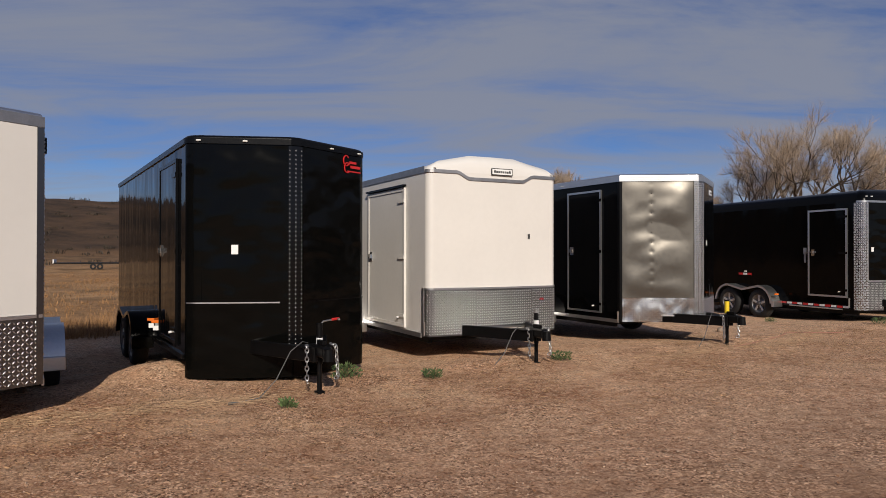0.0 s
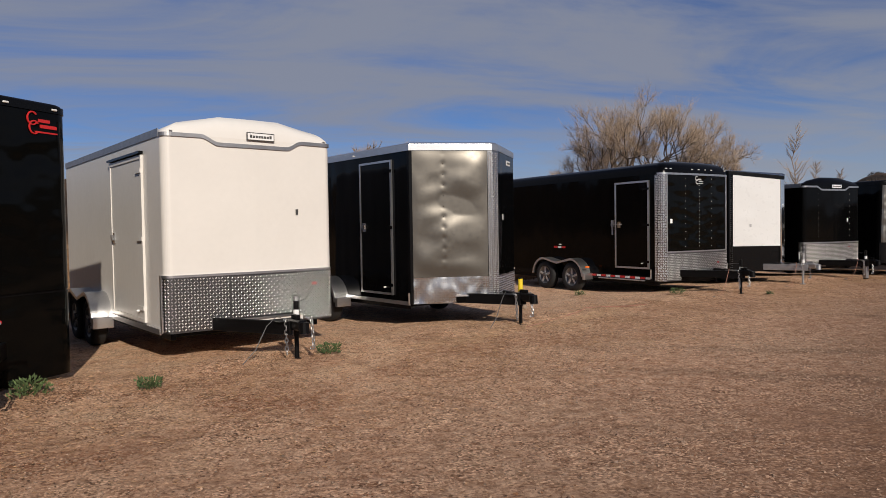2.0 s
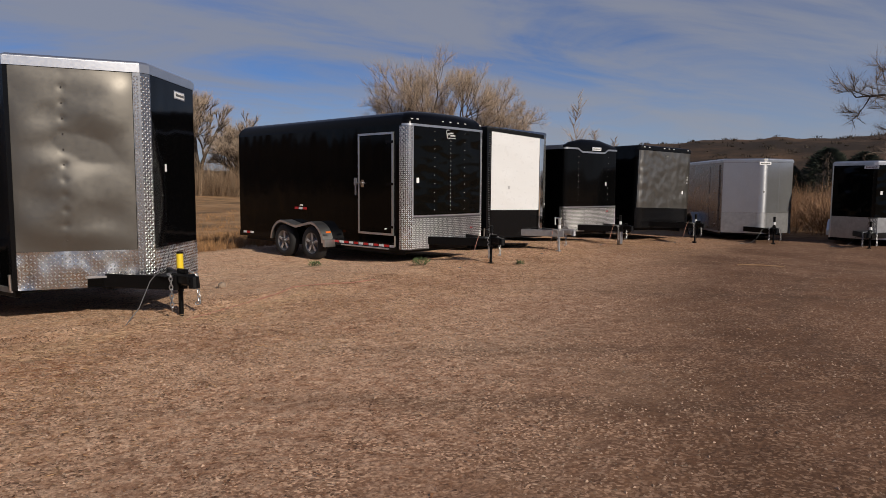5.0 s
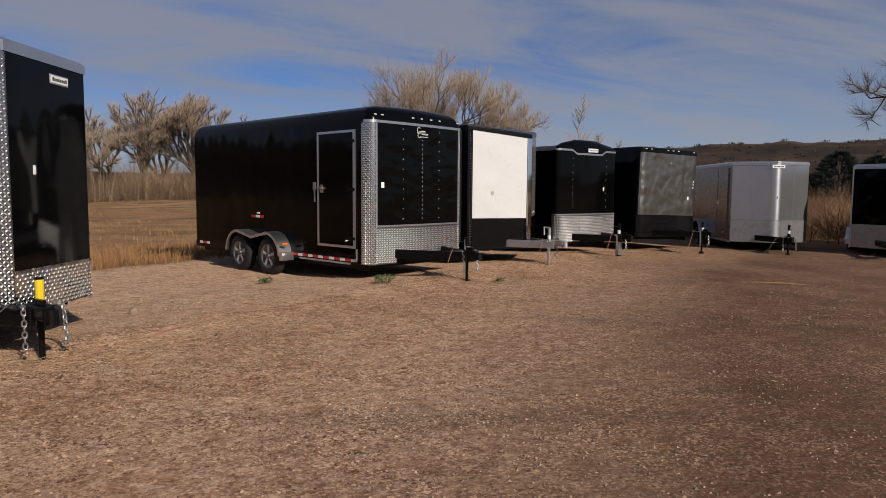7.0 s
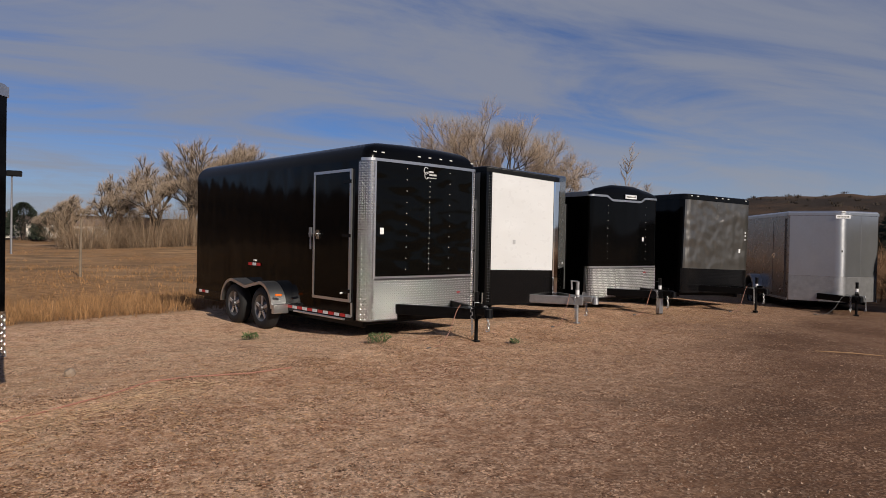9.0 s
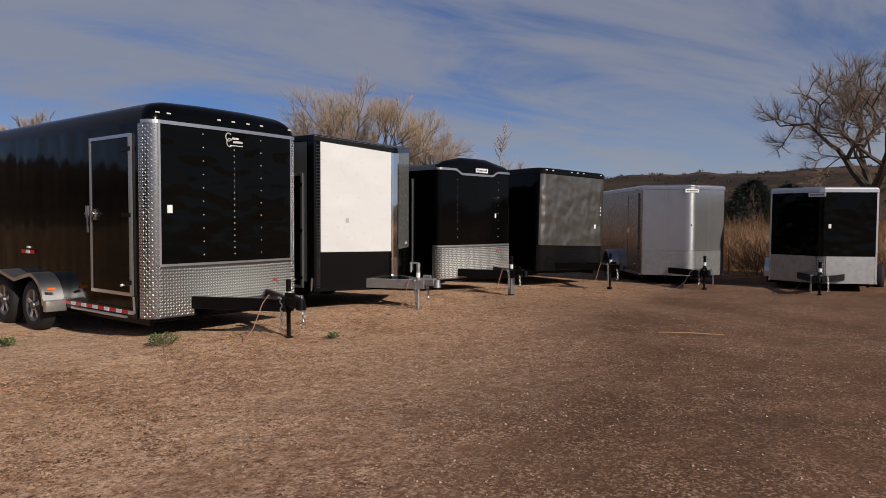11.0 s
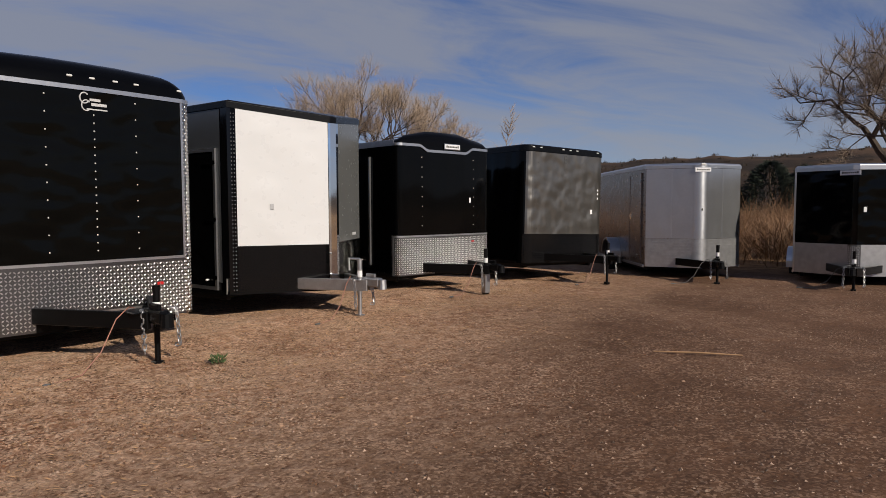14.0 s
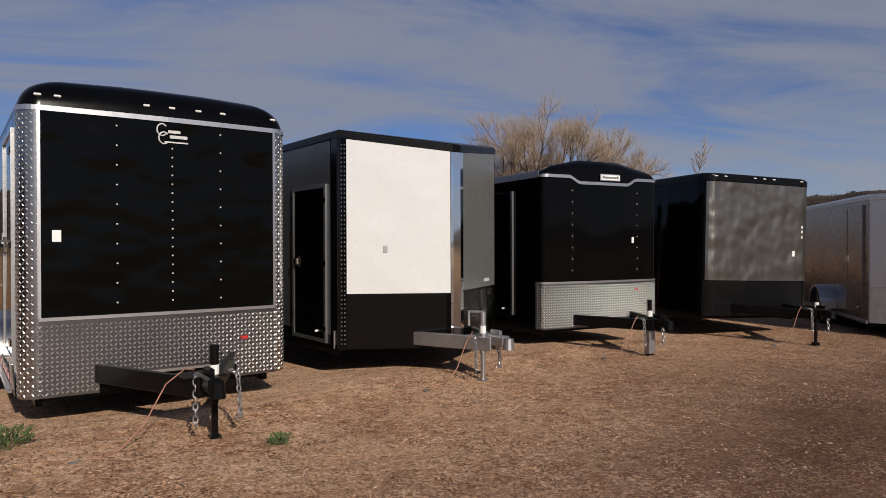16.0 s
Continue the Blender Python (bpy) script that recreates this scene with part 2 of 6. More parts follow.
M = {
    "black": mat("black_paint", (0.0025, 0.0026, 0.0024), 0.12, 0, 0.3, 1.5, wave=0.035, spec=0.14, wscale=(2.0, 2.0, 3.3)),
    "black_side": mat("black_side_paint", (0.0025, 0.0025, 0.0027), 0.07, 0, 0.3, 1.5, wave=0.018, spec=0.12, wscale=(1.5, 2.6, 0.7)),
    "cap": mat("black_roof_cap", (0.002, 0.002, 0.0022), 0.2, 0, 0.3, 1.5, spec=0.14),
    "slate": mat("slate_grey_panel", (0.15, 0.155, 0.15), 0.25, 0.2, 0.1, 2.0, wave=0.006),
    "black_trim": mat("black_trim", (0.003, 0.003, 0.0033), 0.25, spec=0.2),
    "white": mat("white_paint", (0.69, 0.67, 0.64), 0.32, 0, 0.05, 1.2, wave=0.004),
    "white_gloss": mat("bright_white_paint", (0.66, 0.665, 0.67), 0.28, 0, 0.04, 1.2, wave=0.02),
    # white paint a touch darker, grazing-sun shade of the walls put into colour
    "white_side": mat("white_paint_shaded", (0.68, 0.655, 0.62), 0.35, 0, 0.06, 1.5, wave=0.004),
    "charcoal": mat("charcoal_metal_paint", (0.14, 0.130, 0.115), 0.36, 0.8, 0.1, 2.0),
    "ripple": mat("rippled_charcoal_paint", (0.19, 0.18, 0.165), 0.30, 0.8, 0.15, 2.0, wave=0.075, wscale=(2.8, 2.8, 2.4)),
    "grey": mat("dark_grey_paint", (0.085, 0.09, 0.095), 0.3, 0.3, 0.1, 2.0, wave=0.006),
    "silver": mat("silver_metal_paint", (0.52, 0.53, 0.545), 0.33, 0.9, 0.10, 2.0, aniso=0.4, wave=0.02, wscale=(2.0, 2.0, 0.9)),
    # same silver, browned and darkened to paint in reflections of ground and neighbours
    "silver_side": mat("silver_metal_dark_reflection", (0.31, 0.28, 0.26), 0.28, 0.95, 0.15, 1.5, wave=0.006),
    "alu": mat("aluminium_trim", (0.70, 0.70, 0.71), 0.30, 0.95, 0.12, 5.0, wave=0.003),
    # sheet colour holds the dark reflection between the lugs
    "plate": mat("diamond_plate", (0.21, 0.208, 0.205), 0.30, 1.0, 0.18, 3.0, bump=0.001, bscale=60),
    # same metal as the plate, base lightened to paint in the sky's sheen
    "corner_plate": mat("diamond_plate_sky_sheen", (0.42, 0.417, 0.414), 0.26, 1.0, 0.18, 3.0),
    # a little darker and rougher than the plain plate
    "dull_plate": mat("darker_diamond_plate", (0.17, 0.17, 0.17), 0.34, 1.0, 0.18, 3.0),
    "bent_plate": mat("buckled_diamond_plate", (0.55, 0.545, 0.54), 0.26, 1.0, 0.18, 3.0, wave=0.11, wscale=(3.2, 3.2, 2.2)),
    # same metal as the sheet, lightened so the lugs' shine is in the colour
    "lug": mat("diamond_plate_lug_shine", (0.80, 0.795, 0.785), 0.30, 1.0, 0.1, 8.0),
    "black_plate": mat("black_diamond_plate", (0.004, 0.004, 0.0045), 0.14, 0, 0.2, 3.0, spec=0.35),
    "chrome": mat("chrome", (0.85, 0.86, 0.88), 0.05, 1.0, 0.03, 3.0, wave=0.004),
    "steel": mat("black_steel", (0.004, 0.004, 0.0045), 0.36, 0, 0.3, 9.0, bump=0.001, spec=0.16),
    "galv": mat("galvanised_steel", (0.46, 0.46, 0.47), 0.42, 0.9, 0.25, 9.0, bump=0.001),
    "rubber": mat("tyre_rubber", (0.010, 0.010, 0.011), 0.8, 0, 0.3, 12.0, bump=0.002),
    "spoke": mat("alloy_spoke", (0.62, 0.62, 0.62), 0.35, 0.6, 0.15, 9.0),
    "rim": mat("silver_rim", (0.16, 0.16, 0.165), 0.4, 0.7, 0.15, 9.0),
    "fender": mat("fender_aluminium", (0.72, 0.72, 0.72), 0.34, 1.0, 0.15, 4.0, wave=0.004),
    "red": mat("red_plastic", (0.55, 0.02, 0.02), 0.4),
    "amber": mat("amber_lens", (0.75, 0.16, 0.02), 0.25),
    "yellow": mat("yellow_label", (0.75, 0.55, 0.02), 0.5),
    "label": mat("white_label", (0.8, 0.8, 0.8), 0.5),
    "lens": mat("clear_lens", (0.75, 0.75, 0.72), 0.12),
    "screw": mat("screw_heads", (0.62, 0.61, 0.58), 0.4, 0.2),
    "decal": mat("silver_decal", (0.55, 0.55, 0.55), 0.4),
    "dark_decal": mat("dark_decal", (0.05, 0.05, 0.05), 0.5),
    "cable": mat("grey_cable", (0.10, 0.10, 0.10), 0.55),
    "cable_red": mat("orange_cable", (0.36, 0.17, 0.12), 0.6),
    "bark": mat("grey_bark", (0.085, 0.064, 0.048), 0.9, 0, 0.4, 3.0, bump=0.02, bscale=14),
    "twig": mat("tan_twigs", (0.440, 0.339, 0.251), 0.85, 0, 0.3, 1.0, random_tint=0.3),
    "twig_dark": mat("brown_twigs", (0.290, 0.220, 0.163), 0.9, 0, 0.3, 1.0, random_tint=0.3),
    "shrub": mat("dark_hill_shrub", (0.062, 0.046, 0.032), 0.9, 0, 0.35, 0.6, random_tint=0.4),
    "scrub_tan": mat("tan_thicket", (0.335, 0.236, 0.152), 0.9, 0, 0.35, 0.6, random_tint=0.4),
    "scrub": mat("rust_scrub", (0.286, 0.160, 0.083), 0.9, 0, 0.35, 0.6, random_tint=0.4),
    "grass": mat("dry_grass", (0.326, 0.176, 0.075), 0.85, 0, 0.3, 0.4, random_tint=0.4),
    "weed": mat("green_weed", (0.085, 0.13, 0.042), 0.8, 0, 0.35, 4.0, random_tint=0.35),
    "needle": mat("juniper_green", (0.020, 0.030, 0.016), 0.9, 0, 0.3, 1.0, random_tint=0.4),
    "stone": mat("pale_gravel", (0.37, 0.255, 0.18), 0.9, 0, 0.3, 6.0, random_tint=0.5),
    "straw": mat("straw_litter", (0.370, 0.220, 0.114), 0.9, 0, 0.3, 3.0, random_tint=0.5),
    "leaf": mat("dead_leaf_flecks", (0.17, 0.078, 0.036), 0.9, 0, 0.3, 3.0, random_tint=0.6),
    "stalk": mat("bleached_straw", (0.52, 0.34, 0.20), 0.85, 0, 0.25, 3.0, random_tint=0.4),
    "clod": mat("dry_dirt_clod", (0.35, 0.218, 0.138), 0.95, 0, 0.35, 9.0, bump=0.003, random_tint=0.35),
    "wood": mat("weathered_wood", (0.22, 0.17, 0.12), 0.9, 0, 0.3, 8.0, bump=0.004),
    "wall": mat("pale_house_wall", (0.62, 0.58, 0.52), 0.8),
    "roof": mat("house_roof", (0.16, 0.12, 0.10), 0.85),
    "glass": mat("window_glass", (0.03, 0.035, 0.04), 0.08),
}


# ---- mesh helpers ----
def obj(name, verts, faces, material, parent=None, label="", smooth=False):
    me = bpy.data.meshes.new(name)
    me.from_pydata([tuple(v) for v in verts], [], faces)
    me.materials.append(material)
    if smooth:
        me.polygons.foreach_set("use_smooth", [True] * len(me.polygons))
        me.set_sharp_from_angle(angle=radians(38))
    me.update()
    ob = new(name, me)
    if parent:
        ob.parent = parent
    if label:
        tagged(ob, label)
    return ob


def join(*pieces):
    vs, fs = [], []
    for v, f in pieces:
        o = len(vs)
        vs += list(v)
        fs += [tuple(i + o for i in q) for q in f]
    return vs, fs


def box(x0, x1, y0, y1, z0, z1, bev=0.006):
    """A box with chamfered edges."""
    b = min(bev, abs(x1 - x0) * 0.3, abs(y1 - y0) * 0.3, abs(z1 - z0) * 0.3)
    bm = bmesh.new()
    bmesh.ops.create_cube(bm, size=1)
    for v in bm.verts:
        v.co = ((x0 + x1) / 2 + v.co.x * (x1 - x0), (y0 + y1) / 2 + v.co.y * (y1 - y0), (z0 + z1) / 2 + v.co.z * (z1 - z0))
    if b > 0.0005:
        bmesh.ops.bevel(bm, geom=bm.edges[:], offset=b, segments=1, affect="EDGES")
    bm.verts.index_update()
    out = [tuple(v.co) for v in bm.verts], [tuple(v.index for v in f.verts) for f in bm.faces]
    bm.free()
    return out


def moved(piece, m):
    return [tuple(m @ Vector(v)) for v in piece[0]], piece[1]


def tube(pts, radii, n=8, cap=True):
    """A round bar through the points."""
    pts = [Vector(p) for p in pts]
    if not hasattr(radii, "__len__"):
        radii = [radii] * len(pts)
    vs, fs = [], []
    up = None
    for i, p in enumerate(pts):
        d = (pts[min(i + 1, len(pts) - 1)] - pts[max(i - 1, 0)]).normalized()
        if up is None:
            up = d.orthogonal().normalized()
        up = (up - d * up.dot(d)).normalized()
        side = d.cross(up)
        for k in range(n):
            a = 2 * math.pi * k / n
            vs.append(tuple(p + (up * math.cos(a) + side * math.sin(a)) * radii[i]))
    for i in range(len(pts) - 1):
        for k in range(n):
            a, b = i * n + k, i * n + (k + 1) % n
            fs.append((a, b, b + n, a + n))
    if cap:
        fs.append(tuple(range(n))[::-1])
        fs.append(tuple(range((len(pts) - 1) * n, len(pts) * n)))
    return vs, fs


def lathe(profile, n=28):
    """(radius, x) profile turned round the x axis."""
    vs, fs = [], []
    for r, x in profile:
        for k in range(n):
            a = 2 * math.pi * k / n
            vs.append((x, r * math.cos(a), r * math.sin(a)))
    for i in range(len(profile) - 1):
        for k in range(n):
            a, b = i * n + k, i * n + (k + 1) % n
            fs.append((a, a + n, b + n, b))
    return vs, fs


def outward(path):
    ns = []
    for i in range(len(path)):
        a, b = path[max(i - 1, 0)], path[min(i + 1, len(path) - 1)]
        d = Vector((b[0] - a[0], b[1] - a[1])).normalized()
        ns.append(Vector((d.y, -d.x)))
    return ns


def ribbon(path, z0, z1, lift, thick):
    """A plate that follows a plan path, from height z0 to z1 (numbers or functions of the place), lifted off the body."""
    ns = outward(path)
    f0 = z0 if callable(z0) else (lambda x, y: z0)
    f1 = z1 if callable(z1) else (lambda x, y: z1)
    vs, fs = [], []
    for (x, y), n in zip(path, ns):
        for o, f in ((lift, f0), (lift + thick, f0), (lift + thick, f1), (lift, f1)):
            vs.append((x + n.x * o, y + n.y * o, f(x, y)))
    for i in range(len(path) - 1):
        a = i * 4
        for k in range(4):
            b = (k + 1) % 4
            fs.append((a + k, a + 4 + k, a + 4 + b, a + b))
    fs.append((0, 1, 2, 3))
    e = (len(path) - 1) * 4
    fs.append((e + 3, e + 2, e + 1, e))
    return vs, fs


def clip(path, xa, xb):
    """The part of a front path between two x."""
    out = []
    for (x0, y0), (x1, y1) in zip(path, path[1:]):
        if x1 <= xa or x0 >= xb or x1 - x0 < 1e-9:
            continue
        for x in (max(x0, xa), min(x1, xb)):
            f = (x - x0) / (x1 - x0)
            p = (x, y0 + (y1 - y0) * f)
            if not out or abs(out[-1][0] - p[0]) > 1e-6:
                out.append(p)
    return out


def along(path, step):
    """Places and outward normals at even steps along a path."""
    out, carry = [], step / 2
    for (x0, y0), (x1, y1) in zip(path, path[1:]):
        ln = math.hypot(x1 - x0, y1 - y0)
        d = Vector(((x1 - x0) / ln, (y1 - y0) / ln)) if ln > 1e-9 else Vector((1, 0))
        while carry < ln:
            out.append(((x0 + d.x * carry, y0 + d.y * carry), d, Vector((d.y, -d.x))))
            carry += step
        carry -= ln
    return out


def lugs(path, z0, z1, lift, pitch=0.036):
    """Raised tread lugs of diamond plate, alternately slanted."""
    vs, fs = [], []
    rows = int((z1 - z0 - 0.02) / pitch)
    for i, ((x, y), d, n) in enumerate(along(path, pitch)):
        for j in range(rows):
            z = z0 + 0.015 + (j + 0.5) * pitch
            s = 1 if (i + j) % 2 else -1
            a = Vector((d.x * 0.7 * s, d.y * 0.7 * s, 0.7)) * 0.0185
            c = Vector((d.x * 0.7 * s, d.y * 0.7 * s, -0.7)) * 0.0074
            p = Vector((x + n.x * lift, y + n.y * lift, z))
            h = Vector((n.x, n.y, 0)) * 0.0045
            o = len(vs)
            vs += [p + a, p + c, p - a, p - c, p + a * 0.45 + h, p - a * 0.45 + h]
            fs += [(o, o + 4, o + 1), (o + 1, o + 4, o + 5), (o + 1, o + 5, o + 2), (o + 2, o + 5, o + 3), (o + 3, o + 5, o + 4), (o + 3, o + 4, o)]
    return vs, fs


def dots(places, r=0.007):
    """Small rivet heads: (place, outward normal)."""
    vs, fs = [], []
    for p, n in places:
        p, n = Vector(p), Vector(n).normalized()
        u = n.orthogonal().normalized(); w = n.cross(u)
        o = len(vs)
        vs += [p + (u * math.cos(k * math.pi / 3) + w * math.sin(k * math.pi / 3)) * r for k in range(6)] + [p + n * r * 0.6]
        fs += [(o + k, o + (k + 1) % 6, o + 6) for k in range(6)]
    return vs, fs


def part(name, piece, material, parent, label="", smooth=False, stuff=False):
    ob = obj(name, piece[0], piece[1], material, parent, label, smooth)
    if stuff:
        ob["kind"] = "stuff"
    return ob


# ---- ground ----
def hill(a, lo, hi, soft):
    """0 outside the bearings lo..hi, 1 within, in degrees."""
    def s(v):
        v = max(0.0, min(1.0, v))
        return v * v * (3 - 2 * v)
    return s((a - lo) / soft) * s((hi - a) / soft)


def lot_line(x, y):
    """Metres in front of the row of couplers."""
    return (x + 1.3) * 0.49 - (y - 7.0) * 0.872


def ground_z(x, y):
    t = max(0.0, min(1.0, (x - 14.5) / 4.0))
    z = -0.16 * t * t * (3 - 2 * t)
    d = lot_line(x, y)
    r = math.hypot(x - 6, y - 8)
    # low berm of pushed-up dirt just behind the couplers
    if -3 < d < 2 and -6 < x < 15:
        z += 0.055 * math.exp(-((d + 0.75) / 0.45) ** 2) * (0.75 + 0.9 * noise.noise((x * 0.9, y * 0.9, 11)))
    # heap of pushed-up dirt beside the wheels of the black trailer
    z += 0.24 * math.exp(-((x + 3.25) / 0.55) ** 2 - ((y - 7.85) / 0.55) ** 2) * (1.0 + 0.35 * noise.noise((x * 2.5, y * 2.5, 8)))
    if d < -1.5:
        z -= 0.10 * min(1.0, (-1.5 - d) / 2.0)
    if d < -7:
        z -= 0.5 * min(1.0, (-7 - d) / 8.0)
    if r < 60:
        z += 0.018 * noise.noise((x * 0.5, y * 0.5, 0)) + 0.008 * noise.noise((x * 2.1, y * 2.1, 3))
    if r > 25:
        a = math.degrees(math.atan2(x - 6, y - 8))
        k = min(1.0, (r - 25) / 60)
        z += k * 0.9 * noise.noise((x * 0.03, y * 0.03, 5)) * (1 if d < -8 else 0.2)
        if r > 160:
            f = min(1.0, (r - 160) / 240.0)
            f = f * f * (3 - 2 * f)
            wob = 1 + 0.12 * noise.noise((a * 0.12, 1.7, 0)) + 0.05 * noise.noise((a * 0.6, 4.2, r * 0.004))
            z += f * wob * (18.5 * hill(a, 40, 95, 5) + 20 * hill(a, -75, -8, 9) + 10 * hill(a, -180, 180, 10))
    return z


def ground():
    n = 420
    rs = [0.0, 0.35]
    while rs[-1] < 4200:
        rs.append(rs[-1] * (1.02 if 2 < rs[-1] < 18 else 1.055))
    vs, fs = [(6, 8, ground_z(6, 8))], []
    for r in rs[1:]:
        for k in range(n):
            a = 2 * math.pi * k / n
            x, y = 6 + r * math.sin(a), 8 + r * math.cos(a)
            vs.append((x, y, ground_z(x, y)))
    fs += [(0, 1 + (k + 1) % n, 1 + k) for k in range(n)]
    for i in range(len(rs) - 2):
        for k in range(n):
            a, b = 1 + i * n + k, 1 + i * n + (k + 1) % n
            fs.append((a, b, b + n, a + n))
    m = bpy.data.materials.new("dirt_lot_and_prairie")
    m.use_nodes = True
    nt = m.node_tree
    L, N = nt.links, nt.nodes
    b = N["Principled BSDF"]
    co = N.new("ShaderNodeTexCoord")

    def ns(scale, detail=6.0, rough=0.6):
        q = N.new("ShaderNodeTexNoise"); q.inputs["Scale"].default_value = scale; q.inputs["Detail"].default_value = detail; q.inputs["Roughness"].default_value = rough
        L.new(co.outputs["Object"], q.inputs["Vector"])
        return q.outputs[0]

    def rng(v, a, c, lo=0.0, hi=1.0):
        q = N.new("ShaderNodeMapRange"); q.inputs["From Min"].default_value = a; q.inputs["From Max"].default_value = c
        q.inputs["To Min"].default_value = lo; q.inputs["To Max"].default_value = hi
        L.new(v, q.inputs["Value"])
        return q.outputs[0]

    def mix(f, a, c):
        q = N.new("ShaderNodeMix"); q.data_type = "RGBA"
        L.new(f, q.inputs[0])
        for s, v in ((6, a), (7, c)):
            if isinstance(v, tuple):
                q.inputs[s].default_value = (*v, 1)
            else:
                L.new(v, q.inputs[s])
        return q.outputs[2]

    def math2(op, a, c):
        q = N.new("ShaderNodeMath"); q.operation = op
        for s, v in ((0, a), (1, c)):
            if isinstance(v, (int, float)):
                q.inputs[s].default_value = v
            else:
                L.new(v, q.inputs[s])
        return q.outputs[0]

    # signed distance in front of the row
    dotn = N.new("ShaderNodeVectorMath"); dotn.operation = "DOT_PRODUCT"; dotn.inputs[1].default_value = (0.49, -0.872, 0)
    L.new(co.outputs["Object"], dotn.inputs[0])
    d = math2("ADD", dotn.outputs["Value"], 1.3 * 0.49 + 7.0 * 0.872)
    d = math2("ADD", d, math2("MULTIPLY", math2("SUBTRACT", ns(0.35, 5), 0.5), 3.0))
    fine, mid, big = ns(30, 9, 0.75), ns(3.2, 7), ns(0.5, 5)
    straw = mix(rng(fine, 0.32, 0.68), (0.280, 0.120, 0.060), (0.900, 0.579, 0.357))
    straw = mix(rng(mid, 0.40, 0.60), straw, mix(rng(fine, 0.32, 0.68), (0.336, 0.152, 0.083), (0.900, 0.704, 0.465)))
    straw = mix(rng(ns(1.6, 6, 0.65), 0.50, 0.66, 0.0, 0.6), straw, mix(rng(fine, 0.3, 0.7), (0.182, 0.070, 0.034), (0.506, 0.214, 0.107)))
    gravel = mix(rng(fine, 0.32, 0.68), (0.190, 0.095, 0.056), (0.661, 0.378, 0.233))
    gravel = mix(rng(big, 0.45, 0.62), gravel, mix(rng(fine, 0.32, 0.68), (0.236, 0.121, 0.073), (0.687, 0.443, 0.283)))
    gravel = mix(rng(ns(1.1, 6, 0.65), 0.54, 0.70, 0.0, 0.4), gravel, mix(rng(fine, 0.3, 0.7), (0.166, 0.075, 0.042), (0.449, 0.231, 0.132)))
    near = mix(rng(d, 0.4, 3.0), straw, gravel)
    sx = N.new("ShaderNodeSeparateXYZ"); L.new(co.outputs["Object"], sx.inputs[0])
    # rusty leaf litter drifted along the couplers
    rust = math2("MULTIPLY", math2("MULTIPLY", rng(d, -1.5, 0.2), rng(d, 2.8, 1.0)), math2("MULTIPLY", rng(ns(0.8, 7, 0.7), 0.42, 0.56, 0.0, 0.9), rng(sx.outputs["X"], 4.0, 1.0, 0.8, 1.0)))
    near = mix(rust, near, mix(rng(fine, 0.32, 0.66), (0.110, 0.039, 0.018), (0.401, 0.167, 0.080)))
    # trodden straw: pale mats and dark crumbs a hand across, with painted relief shade
    trod = ns(8.5, 9, 0.72)
    edge = rng(d, 5.2, 3.2)
    near = mix(math2("MULTIPLY", rng(trod, 0.52, 0.43, 0.0, 0.75), math2("MULTIPLY", edge, rng(sx.outputs["X"], -3.0, 4.5, 0.15, 1.0))), near, mix(rng(fine, 0.36, 0.6), (0.409, 0.220, 0.131), (0.900, 0.634, 0.449)))
    near = mix(math2("MULTIPLY", rng(trod, 0.56, 0.63, 0.0, 0.8), edge), near, mix(rng(fine, 0.36, 0.6), (0.083, 0.033, 0.016), (0.292, 0.126, 0.063)))
    # darker worn driving lane that widens to the far end of the lot
    dl = math2("ADD", d, rng(sx.outputs["X"], 5.0, 15.0, -0.6, 2.4))
    lane = math2("MULTIPLY", rng(dl, 2.1, 5.4), rng(sx.outputs["X"], -3.5, 3.0, 0.0, 1.0))
    lane = math2("MULTIPLY", lane, rng(big, 0.3, 0.6, 0.8, 1.0))
    near = mix(lane, near, mix(rng(fine, 0.3, 0.7), (0.064, 0.031, 0.016), (0.161, 0.082, 0.047)))
    # smooth curved wheel tracks pressed into the lane
    for (cx, cy), rad in (((17.0, 1.0), 7.6), ((17.0, 1.0), 9.3), ((-2.0, -9.0), 17.6), ((-2.0, -9.0), 19.2), ((26.0, 30.0), 25.5)):
        dc = N.new("ShaderNodeVectorMath"); dc.operation = "DISTANCE"; dc.inputs[1].default_value = (cx, cy, 0)
        L.new(co.outputs["Object"], dc.inputs[0])
        off_t = math2("ABSOLUTE", math2("SUBTRACT", math2("ADD", dc.outputs["Value"], math2("MULTIPLY", big, 0.8)), rad + 0.4), 0.0)
        near = mix(math2("MULTIPLY", rng(off_t, 0.26, 0.05, 0.0, 0.40), rng(d, 1.2, 3.0)), near, mix(rng(mid, 0.4, 0.6), (0.065, 0.036, 0.022), (0.131, 0.074, 0.046)))
    # pebbles and clods told apart by cell
    cells = N.new("ShaderNodeTexVoronoi"); cells.inputs["Scale"].default_value = 62.0
    L.new(co.outputs["Object"], cells.inputs["Vector"])
    csep = N.new("ShaderNodeSeparateColor"); L.new(cells.outputs["Color"], csep.inputs[0])
    patch = math2("MULTIPLY", rng(mid, 0.36, 0.58, 0.3, 1.0), rng(ns(0.9, 4), 0.36, 0.58, 0.35, 1.0))
    patch = math2("MULTIPLY", patch, rng(lane, 0.0, 1.0, 1.0, 0.28))
    near = mix(math2("MULTIPLY", rng(csep.outputs[0], 0.55, 0.9, 0.0, 0.95), patch), near, (0.896, 0.587, 0.394))
    near = mix(math2("MULTIPLY", rng(csep.outputs[1], 0.72, 0.95, 0.0, 0.9), patch), near, (0.058, 0.028, 0.014))
    chips = N.new("ShaderNodeTexVoronoi"); chips.inputs["Scale"].default_value = 31.0
